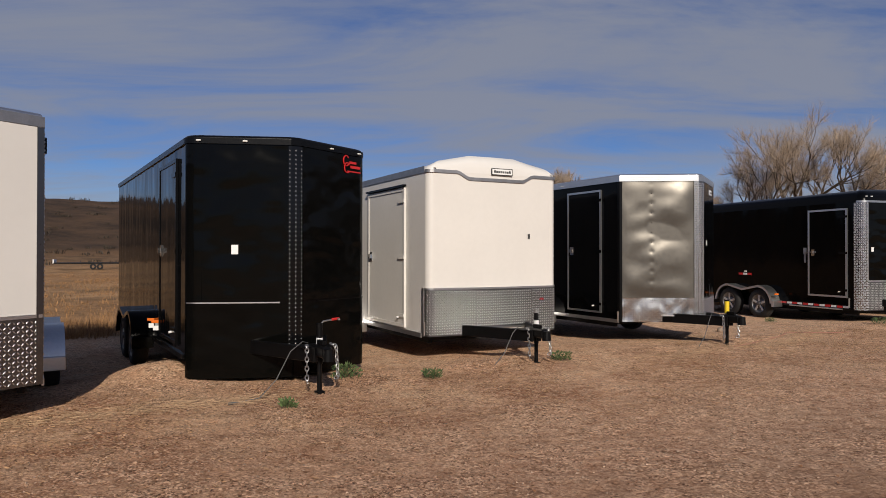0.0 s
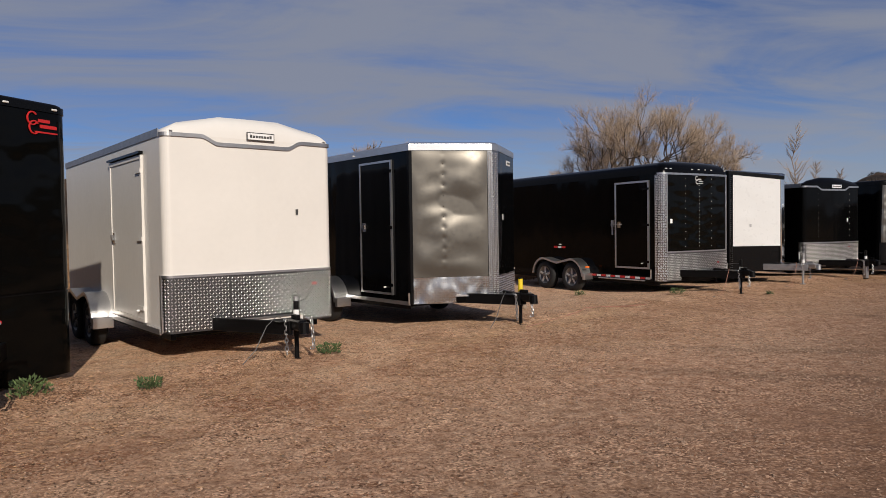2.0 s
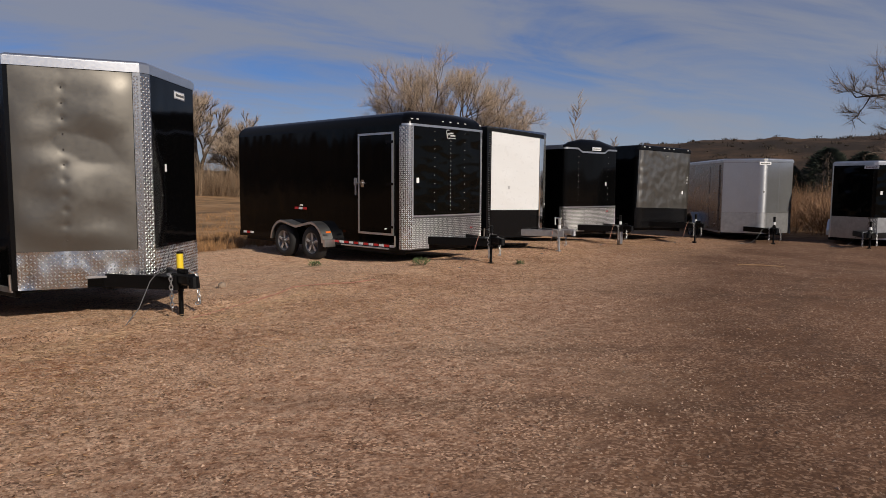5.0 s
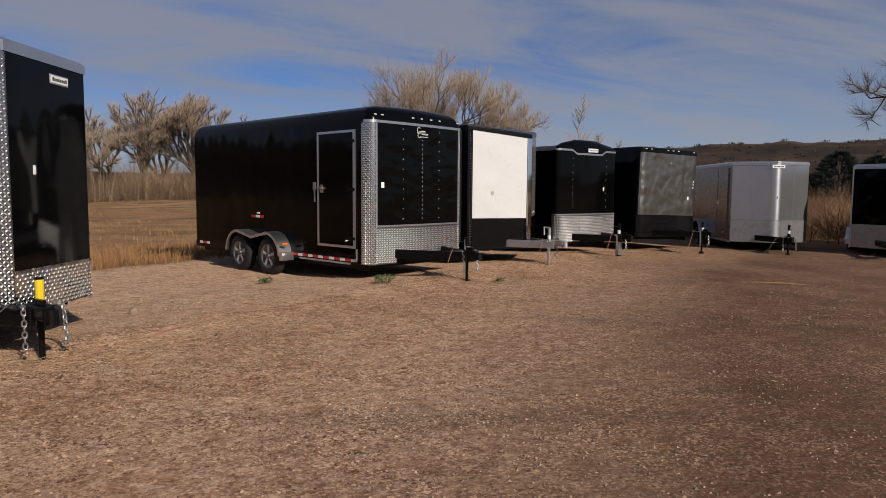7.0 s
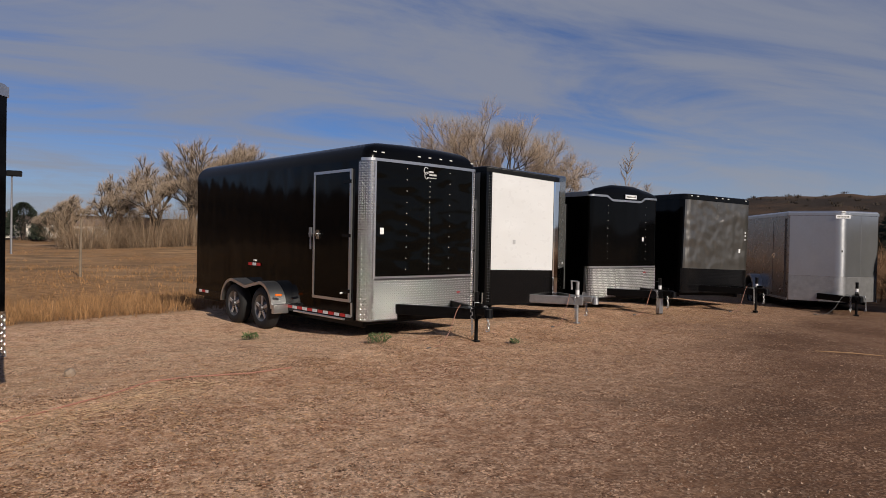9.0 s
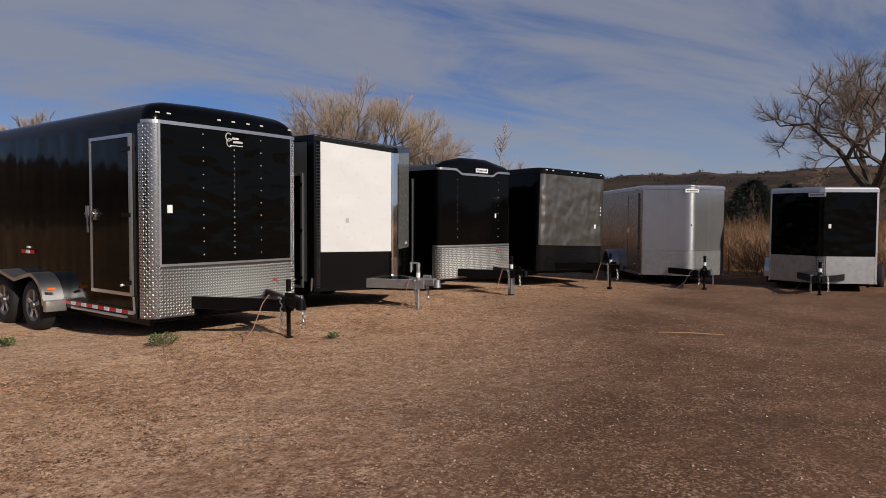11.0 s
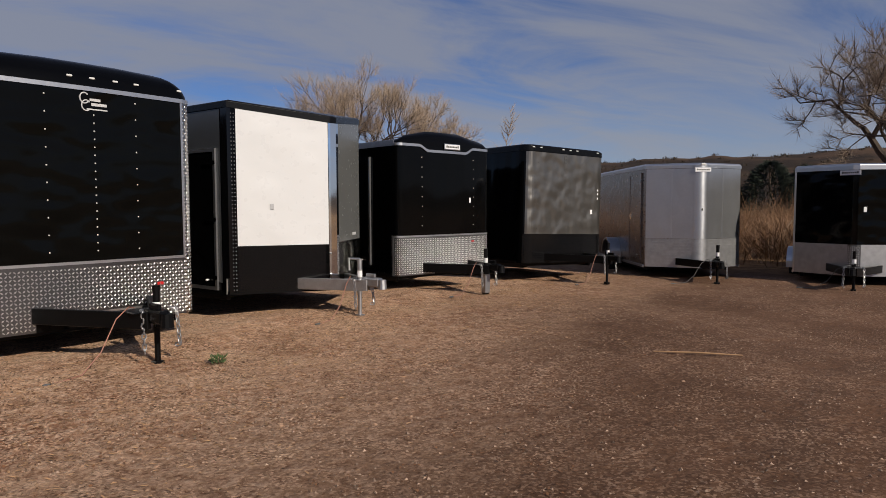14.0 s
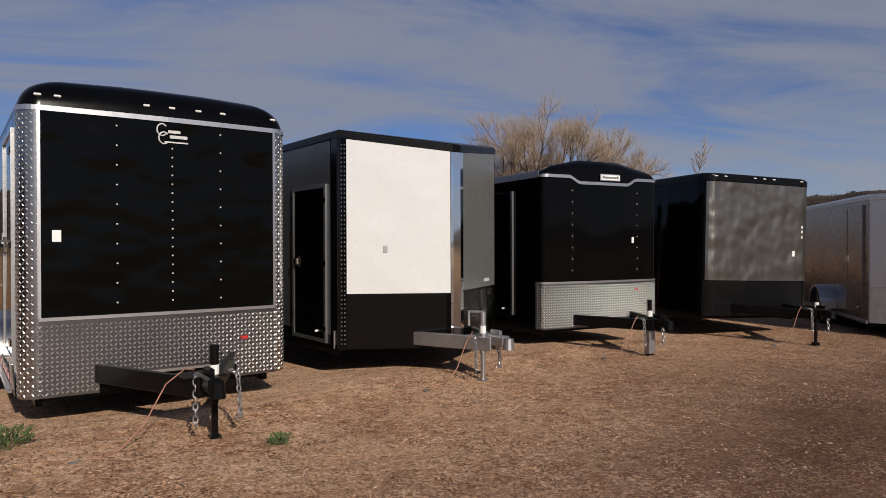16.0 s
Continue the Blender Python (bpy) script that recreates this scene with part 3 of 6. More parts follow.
    L.new(co.outputs["Object"], chips.inputs["Vector"])
    hsep = N.new("ShaderNodeSeparateColor"); L.new(chips.outputs["Color"], hsep.inputs[0])
    chip = math2("MULTIPLY", rng(hsep.outputs[0], 0.84, 0.97, 0.0, 0.9), rng(chips.outputs["Distance"], 0.45, 0.30))
    near = mix(math2("MULTIPLY", chip, patch), near, (0.877, 0.616, 0.430))
    dark = math2("MULTIPLY", rng(hsep.outputs[1], 0.86, 0.98, 0.0, 0.9), rng(chips.outputs["Distance"], 0.5, 0.35))
    near = mix(math2("MULTIPLY", dark, patch), near, (0.073, 0.032, 0.015))
    clod = N.new("ShaderNodeTexVoronoi"); clod.inputs["Scale"].default_value = 9.0
    L.new(co.outputs["Object"], clod.inputs["Vector"])
    ksep = N.new("ShaderNodeSeparateColor"); L.new(clod.outputs["Color"], ksep.inputs[0])
    near = mix(math2("MULTIPLY", rng(ksep.outputs[0], 0.75, 0.98, 0.0, 0.45), rng(fine, 0.4, 0.6)), near, (0.153, 0.070, 0.032))
    field = mix(rng(ns(0.25, 8, 0.7), 0.38, 0.62), (0.136, 0.085, 0.045), (0.397, 0.240, 0.122))
    field = mix(rng(ns(0.045, 6), 0.45, 0.6), field, mix(rng(mid, 0.4, 0.65), (0.209, 0.110, 0.049), (0.438, 0.249, 0.113)))
    far = mix(rng(ns(0.02, 9, 0.72), 0.42, 0.6), (0.028, 0.019, 0.013), (0.094, 0.056, 0.033))
    length = N.new("ShaderNodeVectorMath"); length.operation = "LENGTH"; L.new(co.outputs["Object"], length.inputs[0])
    field = mix(rng(length.outputs["Value"], 130, 220), field, far)
    off = N.new("ShaderNodeVectorMath"); off.operation = "DISTANCE"; off.inputs[1].default_value = (4, 2, 0)
    L.new(co.outputs["Object"], off.inputs[0])
    lot = math2("MULTIPLY", rng(d, -8.2, -6.6), rng(off.outputs["Value"], 27.0, 24.0))
    col = mix(lot, field, near)
    L.new(col, b.inputs["Base Color"])
    b.inputs["Roughness"].default_value = 0.95
    b.inputs["Specular IOR Level"].default_value = 0.2
    b1 = N.new("ShaderNodeBump"); b1.inputs["Strength"].default_value = 1.0; b1.inputs["Distance"].default_value = 0.05
    L.new(math2("SUBTRACT", mid, math2("MULTIPLY", trod, math2("MULTIPLY", edge, 0.7))), b1.inputs["Height"])
    b2 = N.new("ShaderNodeBump"); b2.inputs["Strength"].default_value = 1.0; b2.inputs["Distance"].default_value = 0.012
    L.new(math2("SUBTRACT", fine, math2("MULTIPLY", math2("MULTIPLY", cells.outputs["Distance"], 0.4), patch)), b2.inputs["Height"]); L.new(b1.outputs[0], b2.inputs["Normal"]); L.new(b2.outputs[0], b.inputs["Normal"])
    g = obj("ground", vs, fs, m, smooth=True)
    tagged(g, "dirt and gravel lot running into dry prairie and low brown mesas", "ground", kind="structure")


ground()


# ---- trailers ----
def front_path(W, kind, n, r, a=0.05):
    """Plan of the nose, from the left side to the right side; y = 0 at the front corners, y grows to the back."""
    h = W / 2
    if kind == "vee":
        return [(-h, 0.0), (-a, -n), (a, -n), (h, 0.0)]
    if kind == "soft_vee":                  # vee with rolled front corners
        e = r * math.tan((math.pi / 2 - math.atan2(n, h - a)) / 2)
        dx, dy = (h - a) / math.hypot(h - a, n), -n / math.hypot(h - a, n)
        left = []
        for i in range(9):
            t = i / 8
            p, q = (-h, e), (-h + dx * e, dy * e)
            left.append(((1 - t) ** 2 * p[0] + 2 * t * (1 - t) * -h + t * t * q[0], (1 - t) ** 2 * p[1] + t * t * q[1]))
        return left + [(-a, -n), (a, -n)] + [(-x, y) for x, y in left[::-1]]
    if kind == "bow":                       # blunt rounded wedge
        out = [(-h, 0.0)]
        for i in range(0, 13):
            t = i / 12
            x0, y0, x1, y1 = -h * 0.17, -n * 0.83, h * 0.17, -n * 0.83
            out.append(((1 - t) ** 2 * x0 + t * t * x1, (1 - t) ** 2 * y0 + 2 * t * (1 - t) * -n * 1.10 + t * t * y1))
        return out + [(h, 0.0)]
    out = [(-h, r + n)]
    for i in range(0, 9):
        t = math.pi / 2 * i / 8
        out.append((-h + r - r * math.cos(t), r + n - r * math.sin(t)))
    out += [(-h * 0.4, n * 0.3), (0.0, 0.0), (h * 0.4, n * 0.3)]
    for i in range(8, -1, -1):
        t = math.pi / 2 * i / 8
        out.append((h - r + r * math.cos(t), r + n - r * math.sin(t)))
    return out + [(h, r + n)]


def prism(plan, z0, z1):
    f1 = z1 if callable(z1) else (lambda x, y: z1)
    n = len(plan)
    vs = [(x, y, z0) for x, y in plan] + [(x, y, f1(x, y)) for x, y in plan]
    fs = [(i, (i + 1) % n, (i + 1) % n + n, i + n) for i in range(n)]
    return vs, fs + [tuple(range(n))[::-1], tuple(range(n, 2 * n))]


def roof_loft(plan, W, L, zt, r, h, crown=0.0, steps=6):
    """A rounded roof over the plan: rises h while drawing in r, with an arched crown."""
    f1 = zt if callable(zt) else (lambda x, y: zt)
    n = len(plan)
    vs, fs = [], []
    ymid = L / 2
    ymin = min(p[1] for p in plan)
    for k in range(steps + 1):
        t = math.pi / 2 * k / steps
        i = r * (1 - math.cos(t))
        for x, y in plan:
            sx = (W / 2 - i) / (W / 2)
            sy = ((ymid - ymin) - i) / (ymid - ymin)
            c = crown * max(0.0, 1 - abs(2 * x / W) ** 5) * (k / steps) ** 0.7
            vs.append((x * sx, ymid + (y - ymid) * sy, f1(x, y) + h * math.sin(t) + c))
    for k in range(steps):
        for i in range(n):
            a, b = k * n + i, k * n + (i + 1) % n
            fs.append((a, b, b + n, a + n))
    # close the roof in strips between left and right halves
    o = steps * n
    half = n // 2
    for i in range(half - 1):
        fs.append((o + i, o + i + 1, o + n - 2 - i, o + n - 1 - i))
    if n % 2:
        fs.append((o + half - 1, o + half, o + half + 1))
    return vs, fs


SINK = 0.10        # the wheels stand lower than the couplers


def wheel(root, x, y, r=0.34, side=-1):
    """Trailer wheel with the outer face at x."""
    e = 0.2 * -side
    prof = [(r * 0.60, 0.02), (r * 0.72, 0.0), (r * 0.90, 0.012), (r * 0.985, 0.045), (r, 0.08), (r, 0.14), (r * 0.985, 0.175), (r * 0.9, 0.2), (r * 0.6, 0.2)]
    m = Matrix.Translation((x, y, r - 0.015 - SINK)) @ Matrix.Diagonal((-side, 1, 1, 1))
    w = tagged(part("wheel", moved(lathe(prof), m), M["rubber"], root, smooth=True), "black rubber tyre on a silver rim")
    rim = lathe([(r * 0.62, 0.015), (r * 0.58, 0.02), (r * 0.53, 0.05), (r * 0.36, 0.075), (r * 0.30, 0.05), (r * 0.16, 0.04), (r * 0.14, 0.0), (0.001, -0.005)], 24)
    part("rim", moved(rim, m), M["rim"], w, "silver steel rim", smooth=True)
    for k in range(5):
        a = math.pi * 0.4 * k
        sp = moved(box(0.028, 0.05, -r * 0.075, r * 0.075, r * 0.14, r * 0.57, 0.008), Matrix.Translation((0, 0, 0)) @ pose(0, 0, 0, math.degrees(a), 0, 0))
        part("spoke", moved(sp, m), M["spoke"], w, "bright alloy spoke")
    for k in range(5):
        nut = dots([((0.035, r * 0.24 * math.cos(k * 1.2566), r * 0.24 * math.sin(k * 1.2566)), (-1, 0, 0))], 0.016)
        part("lug_nut", moved(nut, m), M["steel"], w)
    return w


def fender(root, x, ys, r, side, material):
    """Arched mudguard over one or two wheels, 0.27 m wide outside the body."""
    R = r + 0.09
    zc = r - 0.015 - SINK
    pts = []
    y0, y1 = ys[0], ys[-1]
    for i in range(11):
        t = math.pi * 0.02 + (math.pi / 2 - math.pi * 0.02) * i / 10
        pts.append((y0 - R * math.cos(t), zc + R * math.sin(t)))
    if len(ys) == 2:
        pts.append(((y0 + y1) / 2, zc + R - 0.10))
    for i in range(11):
        t = math.pi / 2 - (math.pi / 2 - math.pi * 0.02) * i / 10
        pts.append((y1 + R * math.cos(t), zc + R * math.sin(t)))
    vs, fs = [], []
    xo = x + side * 0.27
    for y, z in pts:
        cy = min(max(y, y0), y1)
        d = Vector((y - cy, z - zc)).normalized() if (y < y0 or y > y1) else Vector((0, 1))
        for xx, o in ((x, 0.0), (xo, 0.0), (xo, -0.05), (xo - side * 0.008, -0.05), (xo - side * 0.008, -0.012), (x, -0.012)):
            vs.append((xx, y + d.x * o, z + d.y * o))
    n = 6
    for i in range(len(pts) - 1):
        for k in range(n):
            a, b = i * n + k, i * n + (k + 1) % n
            fs.append((a, b, b + n, a + n))
    e = (len(pts) - 1) * n
    fs += [tuple(range(n)), tuple(range(e, e + n))[::-1]]
    f = part("fender", (vs, fs), material, root, "curved metal mudguard over the wheel", smooth=True)
    # step plate at the front foot of the arch
    part("step_plate", join(box(min(x, xo), max(x, xo), y0 - R - 0.07, y0 - R + 0.01, zc - 0.05, zc + 0.10)), material, f)
    return f


def jack(root, x, y, z, top, zg, material, cap, crank=True):
    """Tongue jack: outer tube, inner leg, foot and crank."""
    j = part("tongue_jack", tube([(x, y, z - 0.16), (x, y, top)], 0.033, 12), material, root, "upright tongue jack with a crank", True)
    part("leg", tube([(x, y, zg + 0.02), (x, y, z - 0.1)], 0.026, 10), M["galv"] if material == M["galv"] else M["steel"], j)
    part("foot", join(box(x - 0.045, x + 0.045, y - 0.045, y + 0.045, zg - 0.02, zg + 0.03)), material, j)
    part("cap", tube([(x, y, top - 0.02), (x, y, top + 0.03)], 0.035, 12), cap, j)
    part("sticker", tube([(x, y, top - 0.20), (x, y, top - 0.12)], 0.0342, 12, False), M["label"], j, "white warning sticker")
    if crank:
        part("crank", join(tube([(x, y, top + 0.0), (x + 0.05, y + 0.02, top + 0.045), (x + 0.22, y + 0.05, top + 0.06)], 0.009, 6), tube([(x + 0.22, y + 0.05, top + 0.06), (x + 0.22, y + 0.0, top + 0.06)], 0.012, 6)), M["galv"], j)
        part("grip", tube([(x + 0.15, y + 0.03, top + 0.058), (x + 0.24, y + 0.055, top + 0.063)], 0.014, 8), M["red"], j, "red crank grip")
    return j


def chain(root, pts, r=0.023):
    """Safety chain of separate links along the points."""
    pieces = []
    pts = [Vector(p) for p in pts]
    i = 0
    for a, b in zip(pts, pts[1:]):
        ln = (b - a).length
        k = max(1, int(ln / 0.042))
        for q in range(k):
            c = a + (b - a) * ((q + 0.5) / k)
            rot = (b - a).to_track_quat("Z", "Y").to_matrix().to_4x4() @ pose(0, 0, 0, 0, 0, 90 * (i % 2))
            ring = []
            for s in range(9):
                t = 2 * math.pi * s / 8
                ring.append(Vector((r * 0.75 * math.cos(t), 0, 0.03 * math.sin(t))))
            pieces.append(moved(tube(ring, 0.0068, 5, False), Matrix.Translation(c) @ rot))
            i += 1
    return part("safety_chain", join(*pieces), M["galv"], root, "galvanised safety chain")


def breakaway(root, path, x, z, jx, jy, jz):
    """Red breakaway switch on the stone guard with its thin wire to the jack."""
    p, n = at_x(path, x)
    b = sticker(root, (p[0] + n[0] * 0.018, p[1] + n[1] * 0.018), n, z, 0.07, 0.032, M["red"], "breakaway_switch", "small red breakaway switch")
    part("wire", tube([(p[0] + n[0] * 0.03, p[1] + n[1] * 0.03, z), ((p[0] + jx) / 2, (p[1] + jy) / 2, min(z, jz) - 0.02), (jx, jy, jz)], 0.004, 5), M["cable"], b)


def tongue(root, W, ny, z, jy, jx, jtop, zg, mt, jm, cap, cable="cable", crank=False):
    """A-frame tongue with coupler, jack, chains and plug cable."""
    pieces = []
    for s in (-1, 1):
        a, b = Vector((s * W * 0.30, 0.25, z - 0.05)), Vector((s * 0.045, jy - 0.10, z - 0.05))
        d = (b - a)
        ang = math.degrees(math.atan2(d.y, d.x))
        pieces.append(moved(box(0, d.length, -0.028, 0.028, -0.075, 0.075), Matrix.Translation(a) @ pose(0, 0, 0, 0, 0, ang)))
    t = part("tongue", join(*pieces), mt, root, "A-frame tongue of welded steel beams")
    part("coupler", join(box(-0.055, 0.055, jy - 0.30, jy + 0.02, z - 0.07, z + 0.05, 0.02), tube([(0, jy - 0.32, z - 0.09), (0, jy - 0.32, z + 0.03)], [0.06, 0.05], 12), box(-0.02, 0.02, jy - 0.2, jy - 0.05, z + 0.05, z + 0.10)), mt, t, "ball coupler with latch")
    part("gusset", join(box(-0.16, 0.16, jy - 0.06, jy + 0.22, z + 0.014, z + 0.026)), mt, t)
    jack(root, jx, jy, z, jtop, zg, jm, cap, crank)
    for s in (-1, 1):
        x = s * 0.13 + jx
        chain(root, [(x, jy + 0.02, z + 0.04), (x + s * 0.03, jy - 0.06, z + 0.02), (x + s * 0.04, jy - 0.09, z - 0.30), (x + s * 0.02, jy - 0.06, z - 0.33 + 0.02 * s)])
    mc = M[cable]
    part("plug_cable", tube([(0.0, jy + 0.25, z + 0.03), (-0.10, jy + 0.15, z + 0.06), (-0.26, jy + 0.06, z - 0.02), (-0.42, jy + 0.02, (z + zg) / 2 - 0.05), (-0.60, jy - 0.02, zg + 0.03), (-0.85, jy - 0.06, zg + 0.012)], 0.005, 6), mc, root, "loose plug cable trailing on the dirt", True)
    part("plug", tube([(-0.84, jy - 0.06, zg + 0.014), (-0.92, jy - 0.07, zg + 0.016)], 0.012, 8), M["cable"], root)
    return t


def side_door(root, W, y0, y1, z0, z1, body, frame, lock=False, bar=0.045):
    """A framed side door on the left wall, hinged at the front."""
    x = -W / 2
    path = [(x, y1), (x, y0)]
    d = part("side_door", ribbon(path, z0, z1, 0.004, 0.018), body, root, "closed side door")
    for nm, pc in (("frame_head", ribbon([(x, y1 + bar), (x, y0 - bar)], z1 + 0.002, z1 + bar, 0.002, 0.03)),
                   ("frame_sill", ribbon([(x, y1 + bar), (x, y0 - bar)], z0 - bar, z0 - 0.002, 0.002, 0.03)),
                   ("frame_jamb", ribbon([(x, y1 + bar), (x, y1 + 0.002)], z0 - 0.001, z1 + 0.001, 0.002, 0.03)),
                   ("frame_jamb", ribbon([(x, y0 - 0.002), (x, y0 - bar)], z0 - 0.001, z1 + 0.001, 0.002, 0.03))):
        part(nm, pc, frame, d)
    zh = z0 + (z1 - z0) * 0.50
    part("handle", join(ribbon([(x, y1 - 0.05), (x, y1 - 0.14)], zh - 0.06, zh + 0.08, 0.022, 0.014), ribbon([(x, y1 - 0.07), (x, y1 - 0.115)], zh - 0.02, zh + 0.05, 0.036, 0.03)), M["chrome"], d, "chrome paddle latch")
    if lock:
        part("bar_lock", join(ribbon([(x, y1 + 0.16), (x, y1 + 0.09)], zh - 0.03, zh + 0.12, 0.004, 0.03), ribbon([(x, y1 + 0.15), (x, y1 + 0.11)], zh - 0.22, zh - 0.03, 0.004, 0.02), tube([(x - 0.045, y1 + 0.15, zh + 0.02), (x - 0.045, y1 - 0.18, zh + 0.02)], 0.010, 6)), M["galv"], d, "galvanised bar lock")
    for zz in (z0 + 0.12, (z0 + z1) / 2, z1 - 0.14):
        part("hinge", join(ribbon([(x, y0 + 0.16), (x, y0 - 0.05)], zz - 0.025, zz + 0.025, 0.032, 0.010)), M["black_trim"] if lock else body, d)
    part("door_stop", tube([(x - 0.02, y0 + 0.14, z0 + 0.09), (x - 0.07, y0 + 0.14, z0 + 0.08)], 0.014, 8), M["label"], d, "white rubber door stop")
    return d


def badge(root, path_pt, nrm, z, w, h, mats, text_w=0.8):
    """Maker's plate drawn as a plain framed bar (no lettering)."""
    n = Vector((nrm[0], nrm[1], 0)).normalized()
    u = Vector((-n.y, n.x, 0))
    m = Matrix(((u.x, 0, n.x, path_pt[0]), (u.y, 0, n.y, path_pt[1]), (0, 1, 0, z), (0, 0, 0, 1)))
    b = part("badge", moved(box(-w / 2, w / 2, -h / 2, h / 2, 0.004, 0.014, 0.003), m), mats[0], root, "small framed maker's badge")
    part("badge_face", moved(box(-w / 2 + 0.012, w / 2 - 0.012, -h / 2 + 0.012, h / 2 - 0.012, 0.014, 0.017, 0.001), m), mats[1], b)
    pcs = []
    k = 8
    for i in range(k):
        x0 = -w / 2 * text_w + w * text_w * i / k
        pcs.append(moved(box(x0 + w * 0.012, x0 + w * text_w / k - w * 0.012, -h * 0.17, h * (0.2 if i in (0, 7) else 0.12), 0.017, 0.019, 0), m))
    part("badge_marks", join(*pcs), mats[2], b)
    return b


def crest(root, p, nrm, z, s, material):
    """Maker's crest as plain shapes: a curved hook with two bars."""
    n = Vector((nrm[0], nrm[1], 0)).normalized()
    u = Vector((-n.y, n.x, 0))
    m = Matrix(((u.x, 0, n.x, p[0]), (u.y, 0, n.y, p[1]), (0, 1, 0, z), (0, 0, 0, 1)))
    pcs = []
    for cx, cy, r in ((-0.36, 0.14, 0.17), (-0.30, -0.14, 0.17)):
        pts = [((cx + r * math.cos(t)) * s, (cy + r * 1.2 * math.sin(t)) * s, 0.006) for t in [0.7 + 4.9 * i / 14 for i in range(15)]]
        pcs.append(tube(pts, 0.028 * s, 5))
    pcs += [box(-0.16 * s, 0.26 * s, 0.04 * s, 0.14 * s, 0.002, 0.007, 0), box(-0.10 * s, 0.50 * s, -0.14 * s, -0.03 * s, 0.002, 0.007, 0), box(-0.28 * s, 0.52 * s, -0.30 * s, -0.25 * s, 0.002, 0.007, 0)]
    return part("crest", moved(join(*pcs), m), material, root, "small crest decal")


def sticker(root, p, nrm, z, w, h, material, name="sticker", label="small white sticker", off=0.012):
    n = Vector((nrm[0], nrm[1], 0)).normalized()
    u = Vector((-n.y, n.x, 0))
    m = Matrix(((u.x, 0, n.x, p[0]), (u.y, 0, n.y, p[1]), (0, 1, 0, z), (0, 0, 0, 1)))
    return part(name, moved(box(-w / 2, w / 2, -h / 2, h / 2, off - 0.004, off + 0.003, 0.002), m), material, root, label)


def marker(root, p, nrm, z, material, s=1.0):
    n = Vector((nrm[0], nrm[1], 0)).normalized()
    u = Vector((-n.y, n.x, 0))
    m = Matrix(((u.x, 0, n.x, p[0]), (u.y, 0, n.y, p[1]), (0, 1, 0, z), (0, 0, 0, 1)))
    return part("marker_lamp", moved(box(-0.045 * s, 0.045 * s, -0.016 * s, 0.016 * s, 0.0, 0.024, 0.007), m), material, root, "small marker lamp")


def at_x(path, x):
    """Place and outward normal on a front path at x."""
    for (x0, y0), (x1, y1) in zip(path, path[1:]):
        if x0 <= x <= x1 and x1 > x0:
            f = (x - x0) / (x1 - x0)
            ln = math.hypot(x1 - x0, y1 - y0)
            return (x, y0 + (y1 - y0) * f), ((y1 - y0) / ln, -(x1 - x0) / ln)
    return path[-1], (0, -1)


def trailer(label, place, turn, W, L, zb, zt, kind, n, r, side, roll=0.0, zg=0.0, body_top=None):
    """Empty at the ground, shell, chassis, rear doors. Returns (root, front path, plan)."""
    root = tagged(new("cargo_trailer"), label, "trailer", group="cargo trailers in the row")
    root.matrix_world = Matrix.Translation((*place, 0)) @ pose(0, 0, 0, 0, 0, turn) @ pose(0, 0, 0, 0, roll, 0)
    path = front_path(W, kind, n, r)
    h = W / 2
    plan = [(-h, L)] + path + [(h, L)]
    part("body", prism(plan, zb, body_top or zt), side, root)
    for x in (-h + 0.15, h - 0.15):
        part("chassis_beam", box(x - 0.03, x + 0.03, 0.25, L - 0.1, zb - 0.11, zb - 0.002), M["steel"], root)
    for y in np.arange(0.3, L - 0.2, 0.6):
        part("cross_member", box(-h + 0.18, h - 0.18, y, y + 0.05, zb - 0.08, zb - 0.002), M["steel"], root)
    zr = (zt(0, L) if callable(zt) else zt) - 0.10
    for xa, xb in ((h - 0.06, 0.01), (-0.01, -h + 0.06)):
        part("rear_door", ribbon([(xa, L), (xb, L)], zb + 0.08, zr, 0.002, 0.03), side, root)
    return root, path, plan


def guard(root, path, z0, z1, lift, cut=None, black=False, xa=-9, xb=9, trim=True, trim_mat=None, plate="plate"):
    """Diamond-plate stone guard with raised lugs; cut = (xa, xb, height) leaves room for the tongue."""
    spans = [(xa, xb, z0)] if not cut else [(xa, cut[0], z0), (cut[0], cut[1], z0 + cut[2]), (cut[1], xb, z0)]
    g = None
    for a, b, z in spans:
        p = clip(path, a, b)
        if len(p) < 2:
            continue
        q = part("stone_guard", ribbon(p, z, z1, lift, 0.005), M["black_plate"] if black else M[plate], root, "black diamond-plate stone guard" if black else "bright diamond-plate stone guard")
        part("tread", lugs(p, z, z1, lift + 0.005), M["black_plate"] if black else M["lug"], q, stuff=True)
        g = g or q
    if trim:
        tm = trim_mat or M["alu"]
        part("guard_trim", ribbon(clip(path, xa, xb), z1, z1 + 0.028, lift, 0.012), tm, root)
    if cut:
        part("cutout_trim", join(ribbon(clip(path, *cut[:2]), z0 + cut[2] - 0.02, z0 + cut[2] + 0.002, lift, 0.016)), M["alu"], root)
    return g


